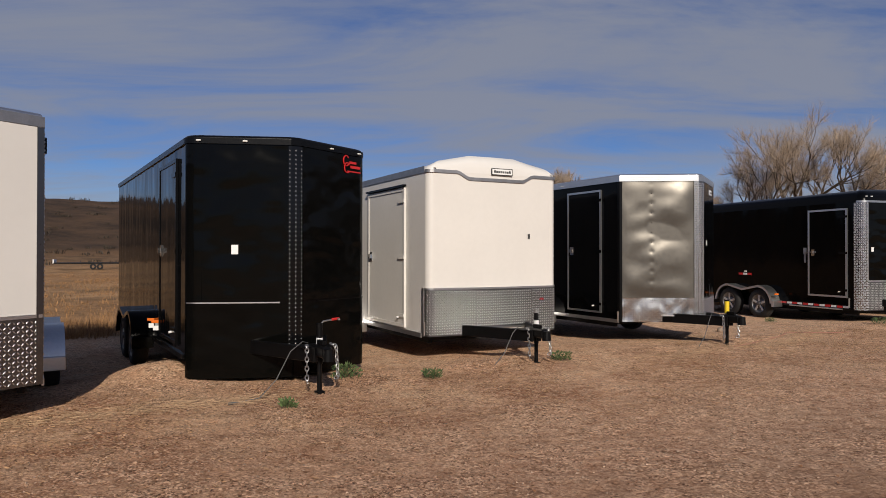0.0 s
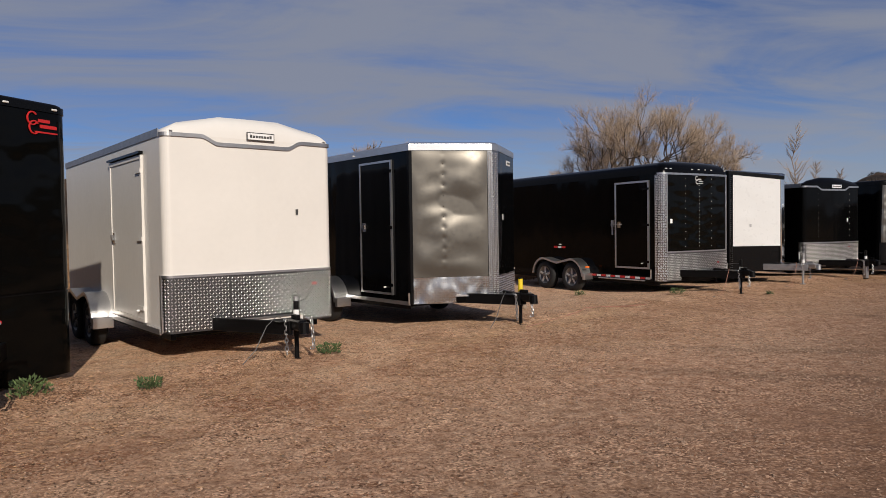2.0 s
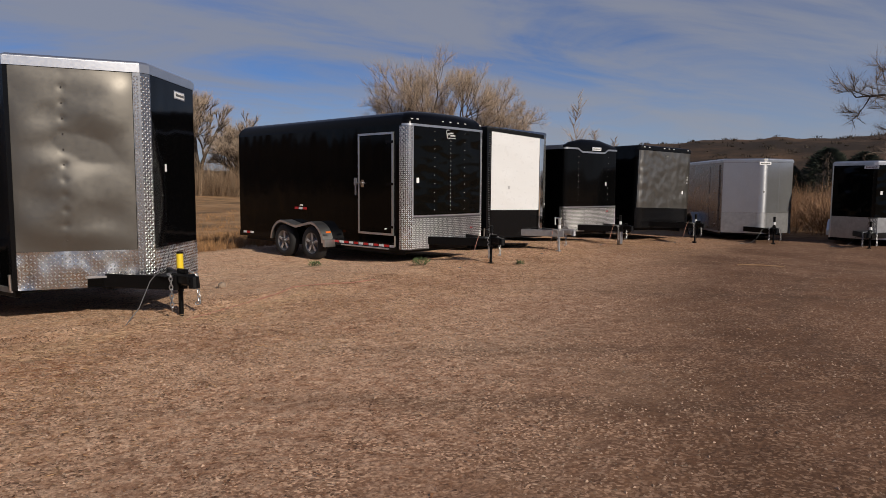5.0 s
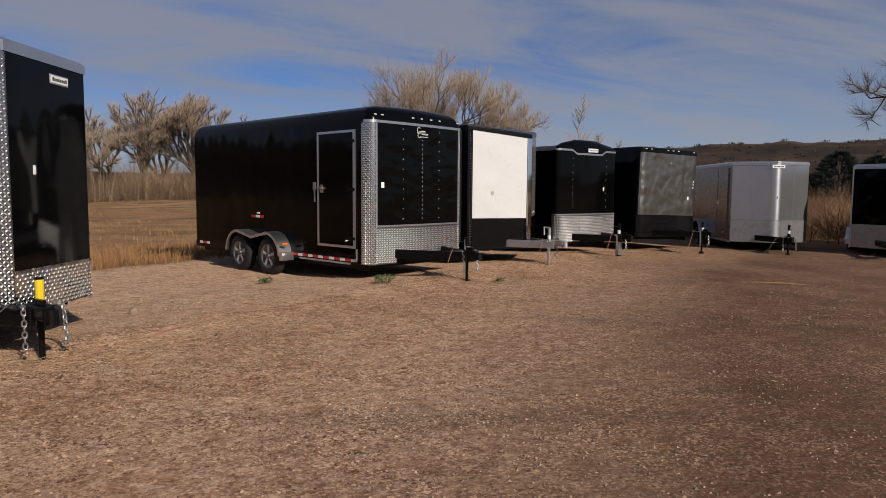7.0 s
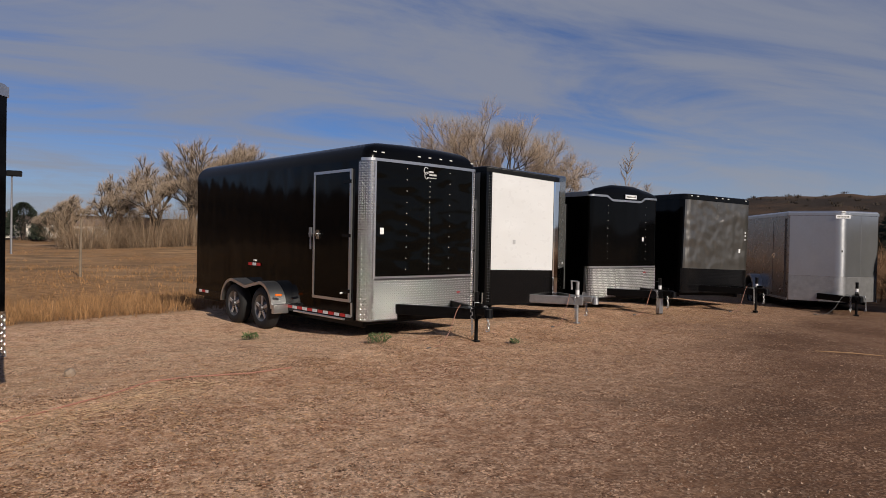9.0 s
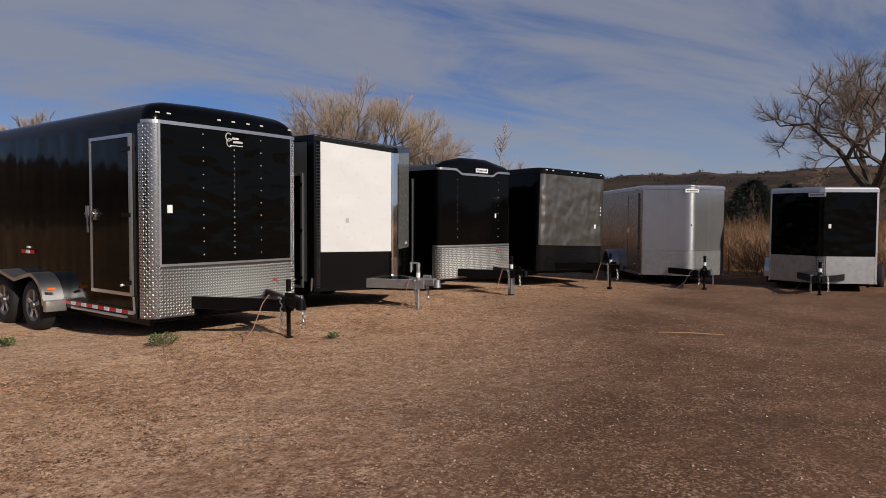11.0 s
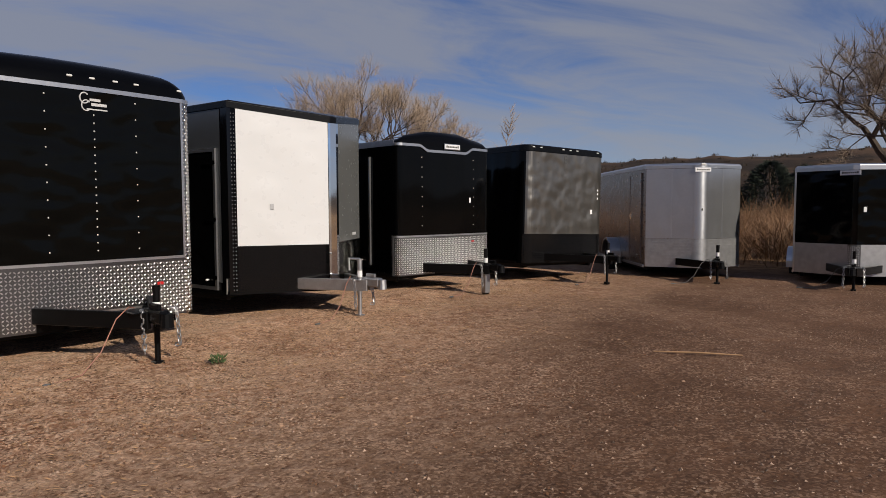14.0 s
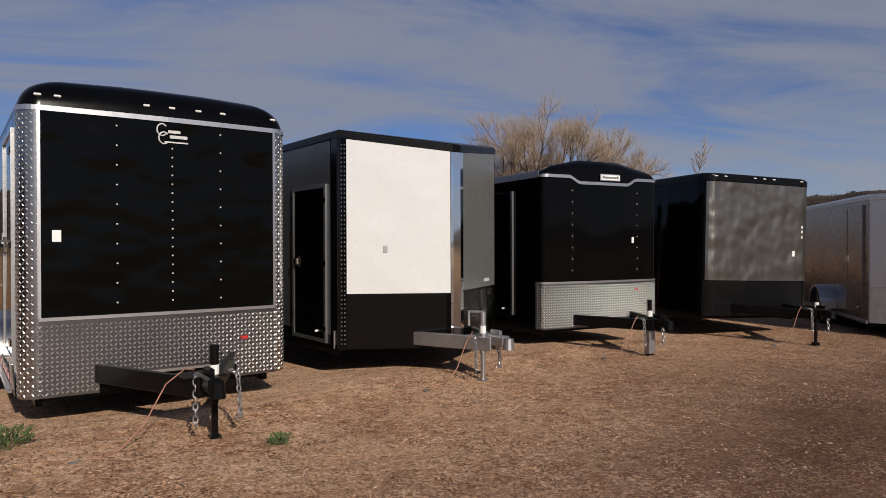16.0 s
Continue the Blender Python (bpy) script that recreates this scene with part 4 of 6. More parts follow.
def edge_trims(root, path, plan, W, L, zb, zt, top, bottom, th=0.085):
    """Band round the top and a thin rail round the bottom."""
    h = W / 2
    left = [(-h, L), path[0]]
    right = [path[-1], (h, L)]
    f = zt if callable(zt) else (lambda x, y: zt)
    part("top_trim", ribbon(left[:1] + path + right[1:], lambda x, y: f(x, y) - th, lambda x, y: f(x, y) + 0.004, 0.003, 0.014), top, root)
    part("bottom_rail", ribbon([(-h, L), (-h, path[0][1] + 0.02)], zb - 0.02, zb + 0.035, 0.003, 0.02), bottom, root)
    part("bottom_rail", ribbon([(h, path[-1][1] + 0.02), (h, L)], zb - 0.02, zb + 0.035, 0.003, 0.02), bottom, root)


def dented_panel(path, z0, z1, lift, depth, seed, rivets=()):
    """Sheet that bulges and folds between its fixed edges, with a dimple at each rivet (x, first z, step)."""
    nu, nv = 64, 96
    (xa, ya), (xb, yb) = path[0], path[-1]
    ln = math.hypot(xb - xa, yb - ya)
    n = Vector(((yb - ya) / ln, -(xb - xa) / ln))
    vs, fs = [], []
    for j in range(nv + 1):
        z = z0 + (z1 - z0) * j / nv
        for i in range(nu + 1):
            u = i / nu
            x, y = xa + (xb - xa) * u, ya + (yb - ya) * u
            hold = (1 - abs(2 * u - 1) ** 4) * (1 - abs(2 * j / nv - 1) ** 6)
            h = noise.noise((u * 1.7 + seed, z * 2.1 + u * 0.6, seed)) + 0.35 * noise.noise((u * 3.1, z * 4.4 - u * 0.9, seed + 5))
            o = depth * (0.7 + h) * hold
            for rx, rz, step in rivets:
                dz = (z - rz + step / 2) % step - step / 2
                dx = (x - rx) / (abs(xb - xa) / ln)
                o -= 0.006 * hold * math.exp(-(dx * dx + dz * dz) / 0.0012)
            o = max(0.0005, o) + lift
            vs.append((x + n.x * o, y + n.y * o, z))
    for j in range(nv):
        for i in range(nu):
            a = j * (nu + 1) + i
            fs.append((a, a + 1, a + nu + 2, a + nu + 1))
    return vs, fs


def rivet_rows(root, path, xs, z0, z1, step, lift=0.011, material=None, name="rivets"):
    pl = []
    for x in xs:
        p, nn = at_x(path, x)
        z = z0
        while z < z1:
            pl.append(((p[0] + nn[0] * lift, p[1] + nn[1] * lift, z), (nn[0], nn[1], 0)))
            z += step
    return part(name, dots(pl, 0.0085), material or M["screw"], root, stuff=True)


# ---- the row of trailers ----
def trailer_white_vee():
    W, L, zb, zt = 2.13, 5.0, 0.33, 2.62
    right = Vector((0.85, 0.53))
    c = Vector((-3.45, 5.85)) - right * (W / 2)
    root, path, plan = trailer("white enclosed cargo trailer with bright diamond-plate guard", c, 31.9, W, L, zb, zt, "vee", 0.55, 0, M["white_side"])
    part("roof", roof_loft(plan, W, L, zt, 0.05, 0.04), M["alu"], root)
    edge_trims(root, path, plan, W, L, zb, zt, M["galv"], M["alu"])
    part("front_panel", ribbon(clip(path, -1.04, -0.06), 0.93, zt - 0.09, 0.003, 0.005), M["white"], root)
    part("front_panel", ribbon(clip(path, 0.06, 1.03), 0.93, zt - 0.09, 0.003, 0.005), M["white"], root)
    guard(root, path, zb, 0.90, 0.003)
    part("corner_trim", ribbon([(W / 2 - 0.045, -0.024), (W / 2, 0.0), (W / 2, 0.06)], zb, zt - 0.09, 0.010, 0.006), M["plate"], root)
    part("tread", lugs([(W / 2, 0.0), (W / 2, 0.07)], zb, zt - 0.09, 0.016), M["lug"], root, stuff=True)
    part("lamp_housing", join(box(W / 2 + 0.004, W / 2 + 0.035, 0.06, 0.12, zt - 0.30, zt - 0.16)), M["black_trim"], root)
    fender(root, W / 2, [2.2, 3.05], 0.34, 1, M["fender"])
    for y in (2.2, 3.05):
        wheel(root, W / 2 + 0.23, y, 0.34, 1)
        wheel(root, -W / 2 - 0.23, y, 0.34, -1)
    fender(root, -W / 2, [2.2, 3.05], 0.34, -1, M["fender"])
    tongue(root, W, 0.55, 0.46, -1.1, 0.02, 0.76, 0.0, M["steel"], M["steel"], M["steel"])


def trailer_black_vee():
    W, L, zb, zt = 2.13, 5.9, 0.30, 2.72
    root, path, plan = trailer("glossy black enclosed cargo trailer with black trim and red crest", (-1.9, 7.995), 32.0, W, L, zb, zt, "soft_vee", 0.47, 0.16, M["black_side"])
    part("roof", roof_loft(plan, W, L, zt, 0.05, 0.04), M["black_trim"], root)
    edge_trims(root, path, plan, W, L, zb, zt, M["black_trim"], M["black_trim"], 0.06)
    part("front_panel", ribbon(clip(path, -1.06, -0.92), 0.93, zt - 0.07, 0.003, 0.005), M["black"], root, smooth=True)
    part("front_panel", dented_panel(clip(path, -0.92, -0.08), 0.93, zt - 0.07, 0.003, 0.009, 6.1), M["black"], root, "glossy black panel with shallow dents", smooth=True)
    part("front_panel", ribbon(clip(path, 0.08, 1.06), 0.93, zt - 0.07, 0.003, 0.005), M["black"], root, smooth=True)
    # black carried down to 0.08, below the body's bottom edge
    part("front_guard", ribbon(clip(path, -1.06, 1.06), 0.08, 0.90, 0.003, 0.005), M["black"], root, "glossy black front guard, black drawn down close to the dirt", smooth=True)
    part("guard_trim", ribbon(clip(path, -1.05, -0.16), 0.902, 0.916, 0.003, 0.012), M["alu"], root)
    part("guard_trim", ribbon(clip(path, 0.30, 1.05), 0.902, 0.914, 0.003, 0.010), M["black_trim"], root)
    part("nose_strip", ribbon(clip(path, -0.075, 0.075), zb + 0.02, zt - 0.07, 0.009, 0.005), M["black_plate"], root)
    rivet_rows(root, path, (-0.062, 0.0, 0.062), zb + 0.05, zt - 0.08, 0.05, 0.016, M["galv"])
    p, nn = at_x(path, 0.84)
    crest(root, (p[0] + nn[0] * 0.012, p[1] + nn[1] * 0.012), nn, 2.54, 0.30, M["red"])
    p, nn = at_x(path, -0.60)
    sticker(root, p, nn, 1.495, 0.075, 0.105, M["label"])
    for x in (-0.95, -0.5, 0.5, 0.95):
        p, nn = at_x(path, x)
        marker(root, (p[0] + nn[0] * 0.016, p[1] + nn[1] * 0.016), nn, zt - 0.03, M["lens"], 0.6)
    side_door(root, W, 0.50, 1.50, 0.45, 2.50, M["black_side"], M["black_trim"])
    fender(root, -W / 2, [2.6, 3.45], 0.34, -1, M["black"])
    for y in (2.6, 3.45):
        wheel(root, -W / 2 - 0.23, y)
        wheel(root, W / 2 + 0.23, y, 0.34, 1)
    fender(root, W / 2, [2.6, 3.45], 0.34, 1, M["black"])
    for y in (1.75, 2.10):
        marker(root, (-W / 2 - 0.03, y), (-0.5, -0.86), 0.56, M["amber"], 1.2)
        sticker(root, (-W / 2 - 0.03, y - 0.02), (-0.5, -0.86), 0.48, 0.07, 0.06, M["label"])
    tongue(root, W, 0.47, 0.47, -1.12, 0.03, 0.70, 0.0, M["steel"], M["steel"], M["steel"], crank=True)


def moulding(W, z, dip, xi, xo):
    def f(x, y):
        t = max(0.0, min(1.0, (xo - abs(x)) / (xo - xi)))
        return z - dip * t * t * (3 - 2 * t)
    return f


def round_top(label, place, turn, W, L, zb, zm, paint, sidep, zg, guard_top, cut, mould, plate="plate"):
    """Round-nosed trailer with an arched roof cap and a waved moulding."""
    root, path, plan = trailer(label, place, turn, W, L, zb, zm, "round", 0.03, 0.10, sidep, zg=zg)
    part("roof_cap", roof_loft(plan, W, L, zm, 0.14, 0.10, 0.16), paint, root, "arched roof cap", True)
    side = [(-W / 2, L), path[0]]
    part("roof_cove", ribbon(side, zm - 0.02, zm + 0.07, 0.004, 0.006), M["galv"], root)
    f = moulding(W, zm, 0.085, W * 0.20, W * 0.30)
    p = clip(path, -W / 2 + 0.002, W / 2 - 0.002)
    dense = []
    for (x0, y0), (x1, y1) in zip(p, p[1:]):
        k = max(1, int((x1 - x0) / 0.03))
        dense += [(x0 + (x1 - x0) * i / k, y0 + (y1 - y0) * i / k) for i in range(k)]
    dense.append(p[-1])
    part("moulding", ribbon(dense, lambda x, y: f(x, y) - 0.022, lambda x, y: f(x, y) + 0.022, 0.004, 0.014), mould, root, "waved moulding under the roof cap")
    guard(root, path, zb, guard_top, 0.003, cut, plate=plate)
    part("corner_bead", ribbon([(-W / 2, 0.19), (-W / 2, 0.14)], zb, guard_top + 0.03, 0.003, 0.014), M["alu"], root)
    part("bottom_rail", ribbon([(-W / 2, L), (-W / 2, 0.2)], zb - 0.02, zb + 0.045, 0.003, 0.022), M["alu"] if sidep == M["white_side"] else M["black_trim"], root)
    return root, path


def trailer_white_round():
    W, L, zb, zm = 2.16, 5.0, 0.32, 2.585
    root, path = round_top("white enclosed cargo trailer with arched roof and diamond-plate guard", (0.764, 9.687), 28.0, W, L, zb, zm, M["white"], M["white_side"], 0.0, 0.955, (-0.33, 0.62, 0.10), M["galv"], plate="dull_plate")
    badge(root, (0.08, -0.012), (0, -1), zm + 0.035, 0.36, 0.10, (M["dark_decal"], M["label"], M["dark_decal"]))
    p, nn = at_x(path, 0.56)
    sticker(root, p, nn, 1.71, 0.035, 0.07, M["dark_decal"], "vent_plug", "small dark breather vent")
    side_door(root, W, 0.78, 2.10, 0.44, 2.36, M["white_side"], M["white_side"], bar=0.05)
    part("drip_rail", ribbon([(-W / 2, 2.18), (-W / 2, 0.72)], 2.425, 2.455, 0.004, 0.05), M["black_trim"], root)
    for x in (-0.98, 0.98):
        p, nn = at_x(path, x)
        marker(root, p, nn, zm + 0.045, M["lens"], 0.4)
    fender(root, -W / 2, [2.75, 3.6], 0.34, -1, M["fender"])
    fender(root, W / 2, [2.75, 3.6], 0.34, 1, M["fender"])
    for y in (2.75, 3.6):
        wheel(root, -W / 2 - 0.23, y)
        wheel(root, W / 2 + 0.23, y, 0.34, 1)
    part("hold_back", tube([(-W / 2 - 0.02, 0.10, zb + 0.02), (-W / 2 - 0.03, 0.08, zb + 0.20)], 0.014, 8), M["alu"], root)
    breakaway(root, path, 0.78, 0.79, 0.07, -0.86, 0.66)
    tongue(root, W, 0.1, 0.44, -0.86, 0.07, 0.70, 0.0, M["steel"], M["steel"], M["galv"])


def trailer_charcoal_vee():
    W, L, zb, zt = 2.21, 4.4, 0.34, 2.73
    root, path, plan = trailer("black enclosed cargo trailer with dented charcoal nose panel", (3.881, 11.685), 28.2, W, L, zb, zt, "vee", 0.68, 0, M["black_side"])
    part("roof", roof_loft(plan, W, L, zt, 0.05, 0.04), M["alu"], root)
    edge_trims(root, path, plan, W, L, zb, zt, M["alu"], M["alu"], 0.085)
    part("front_panel", dented_panel(clip(path, -1.08, -0.115), 0.74, zt - 0.09, 0.003, 0.03, 3.3, ((-0.68, 0.85, 0.16),)), M["charcoal"], root, "dented charcoal metallic panel", smooth=True)
    part("front_panel", ribbon(clip(path, 0.06, 1.09), 0.74, zt - 0.09, 0.003, 0.005), M["black_side"], root)
    guard(root, path, zb, 0.738, 0.003, (-0.535, -0.05, 0.12), trim=False, plate="bent_plate")
    strip = clip(path, -0.11, 0.06)
    st = part("nose_strip", ribbon(strip, zb + 0.10, zt - 0.09, 0.012, 0.005), M["corner_plate"], root, "diamond-plate strip down the nose")
    part("tread", lugs(strip, zb + 0.10, zt - 0.09, 0.017, 0.03), M["lug"], st, stuff=True)
    part("corner_trim", ribbon([(-W / 2 - 0.001, 0.05), (-W / 2, 0.0), (-W / 2 + 0.03, -0.0185)], zb, zt - 0.09, 0.008, 0.006), M["black_trim"], root)
    rivet_rows(root, path, (-0.68,), 0.85, zt - 0.15, 0.16, 0.019, M["charcoal"])
    rivet_rows(root, path, (0.62,), 0.85, zt - 0.3, 0.16, 0.009, M["black_trim"])
    p, nn = at_x(path, 0.725)
    badge(root, p, nn, 2.515, 0.30, 0.095, (M["alu"], M["label"], M["dark_decal"]))
    p, nn = at_x(path, 0.354)
    sticker(root, p, nn, 1.64, 0.04, 0.085, M["label"])
    side_door(root, W, 0.47, 1.29, 0.485, 2.51, M["black_side"], M["alu"], bar=0.034)
    for y in (1.5, 2.6, 3.8):
        marker(root, (-W / 2 - 0.017, y), (-1, 0), zt - 0.04, M["lens"], 0.5)
    fender(root, -W / 2, [2.2], 0.35, -1, M["fender"])
    wheel(root, -W / 2 - 0.23, 2.2, 0.35)
    fender(root, W / 2, [2.2], 0.35, 1, M["fender"])
    wheel(root, W / 2 + 0.23, 2.2, 0.35, 1)
    part("hold_back", tube([(-W / 2 - 0.02, 0.03, zb + 0.0), (-W / 2 - 0.035, 0.01, zb + 0.17)], 0.015, 8), M["alu"], root)
    tongue(root, W, 0.68, 0.46, -1.14, 0.06, 0.70, 0.0, M["steel"], M["steel"], M["steel"])
    part("jack_label", tube([(0.06, -1.14, 0.52), (0.06, -1.14, 0.71)], 0.0355, 12, False), M["yellow"], root, "yellow warning label on the jack")


def trailer_black_round():
    W, L, zb, zt = 2.22, 5.8, 0.26, 2.575
    h = W / 2
    root, path, plan = trailer("large black tandem-axle cargo trailer with diamond-plate corners", (9.905, 14.66), 19.5, W, L, zb, zt, "round", 0.03, 0.15, M["black_side"])
    part("roof_cap", roof_loft(plan, W, L, zt, 0.26, 0.26, 0.03, 8), M["cap"], root, "rounded black roof cap", True)
    for xa, xb in ((-h, -h + 0.13), (h - 0.13, h)):
        p = clip(path, xa + 0.0005, xb)
        if xa < 0:
            p = [(-h, path[0][1] + 0.06), (-h, path[0][1])] + p
        c = part("corner_plate", ribbon(p, zb, zt - 0.02, 0.003, 0.005), M["corner_plate"], root, "bright diamond-plate corner", smooth=True)
        part("tread", lugs(p, zb, zt - 0.02, 0.008), M["lug"], c, stuff=True)
    guard(root, path, zb, 0.875, 0.003, (-0.55, 0.60, 0.14), xa=-h + 0.13, xb=h - 0.13)
    part("top_trim", ribbon(clip(path, -h + 0.001, h - 0.001), zt - 0.02, zt + 0.022, 0.004, 0.014), M["alu"], root)
    for x in (-h + 0.135, h - 0.135):
        p = clip(path, x - 0.012, x + 0.012)
        part("corner_bead", ribbon(p, 0.9, zt - 0.02, 0.009, 0.006), M["alu"], root)
    part("front_panel", ribbon(clip(path, -h + 0.15, h - 0.15), 0.905, zt - 0.02, 0.003, 0.004), M["black"], root)
    rivet_rows(root, path, (-0.41, 0.458), 1.0, zt - 0.05, 0.165, 0.008)
    rivet_rows(root, path, (0.034,), 1.0, zt - 0.24, 0.078, 0.008)
    p, nn = at_x(path, 0.04)
    crest(root, p, nn, 2.45, 0.25, M["decal"])
    p, nn = at_x(path, -0.854)
    sticker(root, p, nn, 1.557, 0.065, 0.095, M["label"])
    for x in (-0.98, -0.84, -0.17, 0.04, 0.27, 0.49, 0.98):
        p, nn = at_x(path, x)
        marker(root, (p[0] - nn[0] * 0.03, p[1] - nn[1] * 0.03), nn, zt + 0.11, M["lens"], 0.6)
    side_door(root, W, 0.425, 1.345, 0.555, 2.41, M["black_side"], M["alu"], lock=True, bar=0.042)
    rail = part("bottom_rail", ribbon([(-h, L), (-h, 0.3)], zb - 0.02, zb + 0.10, 0.003, 0.012), M["black_trim"], root)
    y = 0.36
    k = 0
    while y < 2.15:
        part("reflector", ribbon([(-h, y + 0.13), (-h, y)], zb + 0.03, zb + 0.075, 0.015, 0.004), M["red"] if k % 2 else M["label"], rail, "red and white reflector strip")
        y += 0.15
        k += 1
    for k, y in enumerate((3.1, 3.25, 3.4, 5.2, 5.35, 5.5)):
        z = 0.93 if y < 4 else zb + 0.05
        part("reflector", ribbon([(-h, y + 0.13), (-h, y)], z, z + 0.05, 0.015, 0.004), M["label"] if k % 2 else M["red"], rail)
    marker(root, (-h, 3.3), (-1, 0), 1.02, M["lens"])
    marker(root, (-h - 0.20, 2.13), (-0.3, -0.95), 0.50, M["amber"], 1.2)
    fender(root, -h, [2.66, 3.66], 0.36, -1, M["fender"])
    fender(root, h, [2.66, 3.66], 0.36, 1, M["fender"])
    for y in (2.66, 3.66):
        wheel(root, -h - 0.24, y, 0.36)
        wheel(root, h + 0.24, y, 0.36, 1)
    part("step_rail", join(box(-h - 0.06, -h - 0.016, 0.5, 1.9, zb - 0.015, zb + 0.012)), M["alu"], root)
    part("hold_back", tube([(-h - 0.02, 0.34, zb + 0.05), (-h - 0.04, 0.32, zb + 0.25)], 0.015, 8), M["alu"], root)
    breakaway(root, path, 0.67, 0.62, 0.08, -1.0, 0.65)
    tongue(root, W, 0.1, 0.47, -1.0, 0.08, 0.69, 0.0, M["steel"], M["steel"], M["steel"], "cable_red")


def trailer_white_nose():
    W, L, zb, zt = 2.36, 5.2, 0.31, 2.757
    turn = 20.8
    c = Vector((11.56, 15.95)) + Vector((math.cos(radians(turn)), math.sin(radians(turn)))) * (W / 2)

    def top(x, y):
        return zt - 0.21 * max(0.0, -y)
    root, path, plan = trailer("black sloped-nose cargo trailer with white front and grey panel", c, turn, W, L, zb, top, "vee", 0.66, 0, M["black_side"], body_top=top)
    h = W / 2
    part("roof", roof_loft(plan, W, L, top, 0.05, 0.03), M["black_trim"], root)
    edge_trims(root, path, plan, W, L, zb, top, M["black_trim"], M["black_trim"], 0.07)
    f = lambda x, y: top(x, y) - 0.075
    part("side_panel", ribbon([(-h, L), (-h, 0.16)], 0.45, zt - 0.08, 0.003, 0.004), M["grey"], root)
    part("corner_strip", ribbon([(-h, 0.13), (-h, 0.0), (-h + 0.03, -0.02)], zb, f, 0.008, 0.005), M["black_plate"], root)
    rivet_rows(root, path, (-h + 0.035, -h + 0.065), zb + 0.05, zt - 0.1, 0.05, 0.006, M["galv"])
    part("front_panel", ribbon(clip(path, -h + 0.085, -0.075), 0.925, f, 0.003, 0.005), M["white_gloss"], root, "white front panel")
    part("front_panel", ribbon(clip(path, 0.13, h - 0.03), 0.945, f, 0.003, 0.005), M["slate"], root, "glossy dark grey front panel")
    part("nose_strip", ribbon(clip(path, -0.07, 0.125), 0.43, f, 0.006, 0.008), M["chrome"], root, "polished mirror strip down the nose")
    guard(root, path, zb + 0.02, 0.915, 0.003, None, True, -h + 0.08, -0.115, False)
    part("stone_guard", ribbon(clip(path, 0.13, h), zb + 0.02, 0.915, 0.003, 0.005), M["black"], root, "plain black lower panel")
    part("guard_trim", ribbon(clip(path, -h, h), zb - 0.01, zb + 0.02, 0.003, 0.014), M["black_trim"], root)
    p, nn = at_x(path, -0.72)
    sticker(root, p, nn, 1.43, 0.05, 0.075, M["galv"], "vent_plug", "small grey breather vent")
    p, nn = at_x(path, 0.86)
    sticker(root, p, nn, 1.03, 0.20, 0.04, M["decal"], "decal", "small pale decal")
    side_door(root, W, 0.29, 1.08, 0.39, 2.14, M["black_side"], M["alu"])
    part("hold_back", tube([(-h - 0.02, 0.05, zb), (-h - 0.03, 0.03, zb + 0.2)], 0.014, 8), M["alu"], root)
    fender(root, -h, [2.3, 3.15], 0.35, -1, M["black"])
    for y in (2.3, 3.15):
        wheel(root, -h - 0.23, y, 0.35)
        wheel(root, h + 0.23, y, 0.35, 1)
    tongue(root, W, 0.66, 0.46, -1.22, -0.08, 0.72, 0.0, M["galv"], M["galv"], M["galv"], "cable_red")
    part("crank_arm", join(tube([(-0.08, -1.22, 0.75), (-0.30, -1.24, 0.77), (-0.30, -1.25, 0.62)], 0.016, 8)), M["galv"], root)


def trailer_black_arched():
    W, L, zb, zm = 2.17, 4.6, 0.27, 2.455
    turn = 11.0
    c = Vector((14.6, 17.02)) + Vector((math.cos(radians(turn)), math.sin(radians(turn)))) * (W / 2)
    root, path = round_top("black enclosed cargo trailer with arched roof and white moulding", c, turn, W, L, zb, zm, M["cap"], M["black_side"], 0.0, 0.915, (-0.30, 0.60, 0.10), M["alu"])
    badge(root, (0.10, -0.012), (0, -1), zm + 0.01, 0.38, 0.10, (M["alu"], M["label"], M["dark_decal"]))
    rivet_rows(root, path, (-0.58, 0.66), 1.1, zm - 0.15, 0.165, 0.004)
    p, nn = at_x(path, 0.56)
    sticker(root, p, nn, 1.54, 0.045, 0.09, M["label"])
    part("door_trim", ribbon([(-W / 2, 0.80), (-W / 2, 0.765)], 0.42, 2.28, 0.004, 0.03), M["alu"], root)
    side_door(root, W, 0.85, 1.6, 0.42, 2.24, M["black_side"], M["black_trim"])
    fender(root, -W / 2, [2.4], 0.34, -1, M["black"])
    wheel(root, -W / 2 - 0.23, 2.4)
    wheel(root, W / 2 + 0.23, 2.4, 0.34, 1)
    breakaway(root, path, 0.62, 0.80, -0.03, -0.95, 0.66)
    tongue(root, W, 0.1, 0.44, -0.95, -0.03, 0.70, 0.0, M["steel"], M["steel"], M["steel"], "cable_red")
    part("drop_leg", join(box(-0.085, 0.025, -1.0, -0.90, 0.0, 0.36)), M["galv"], root)


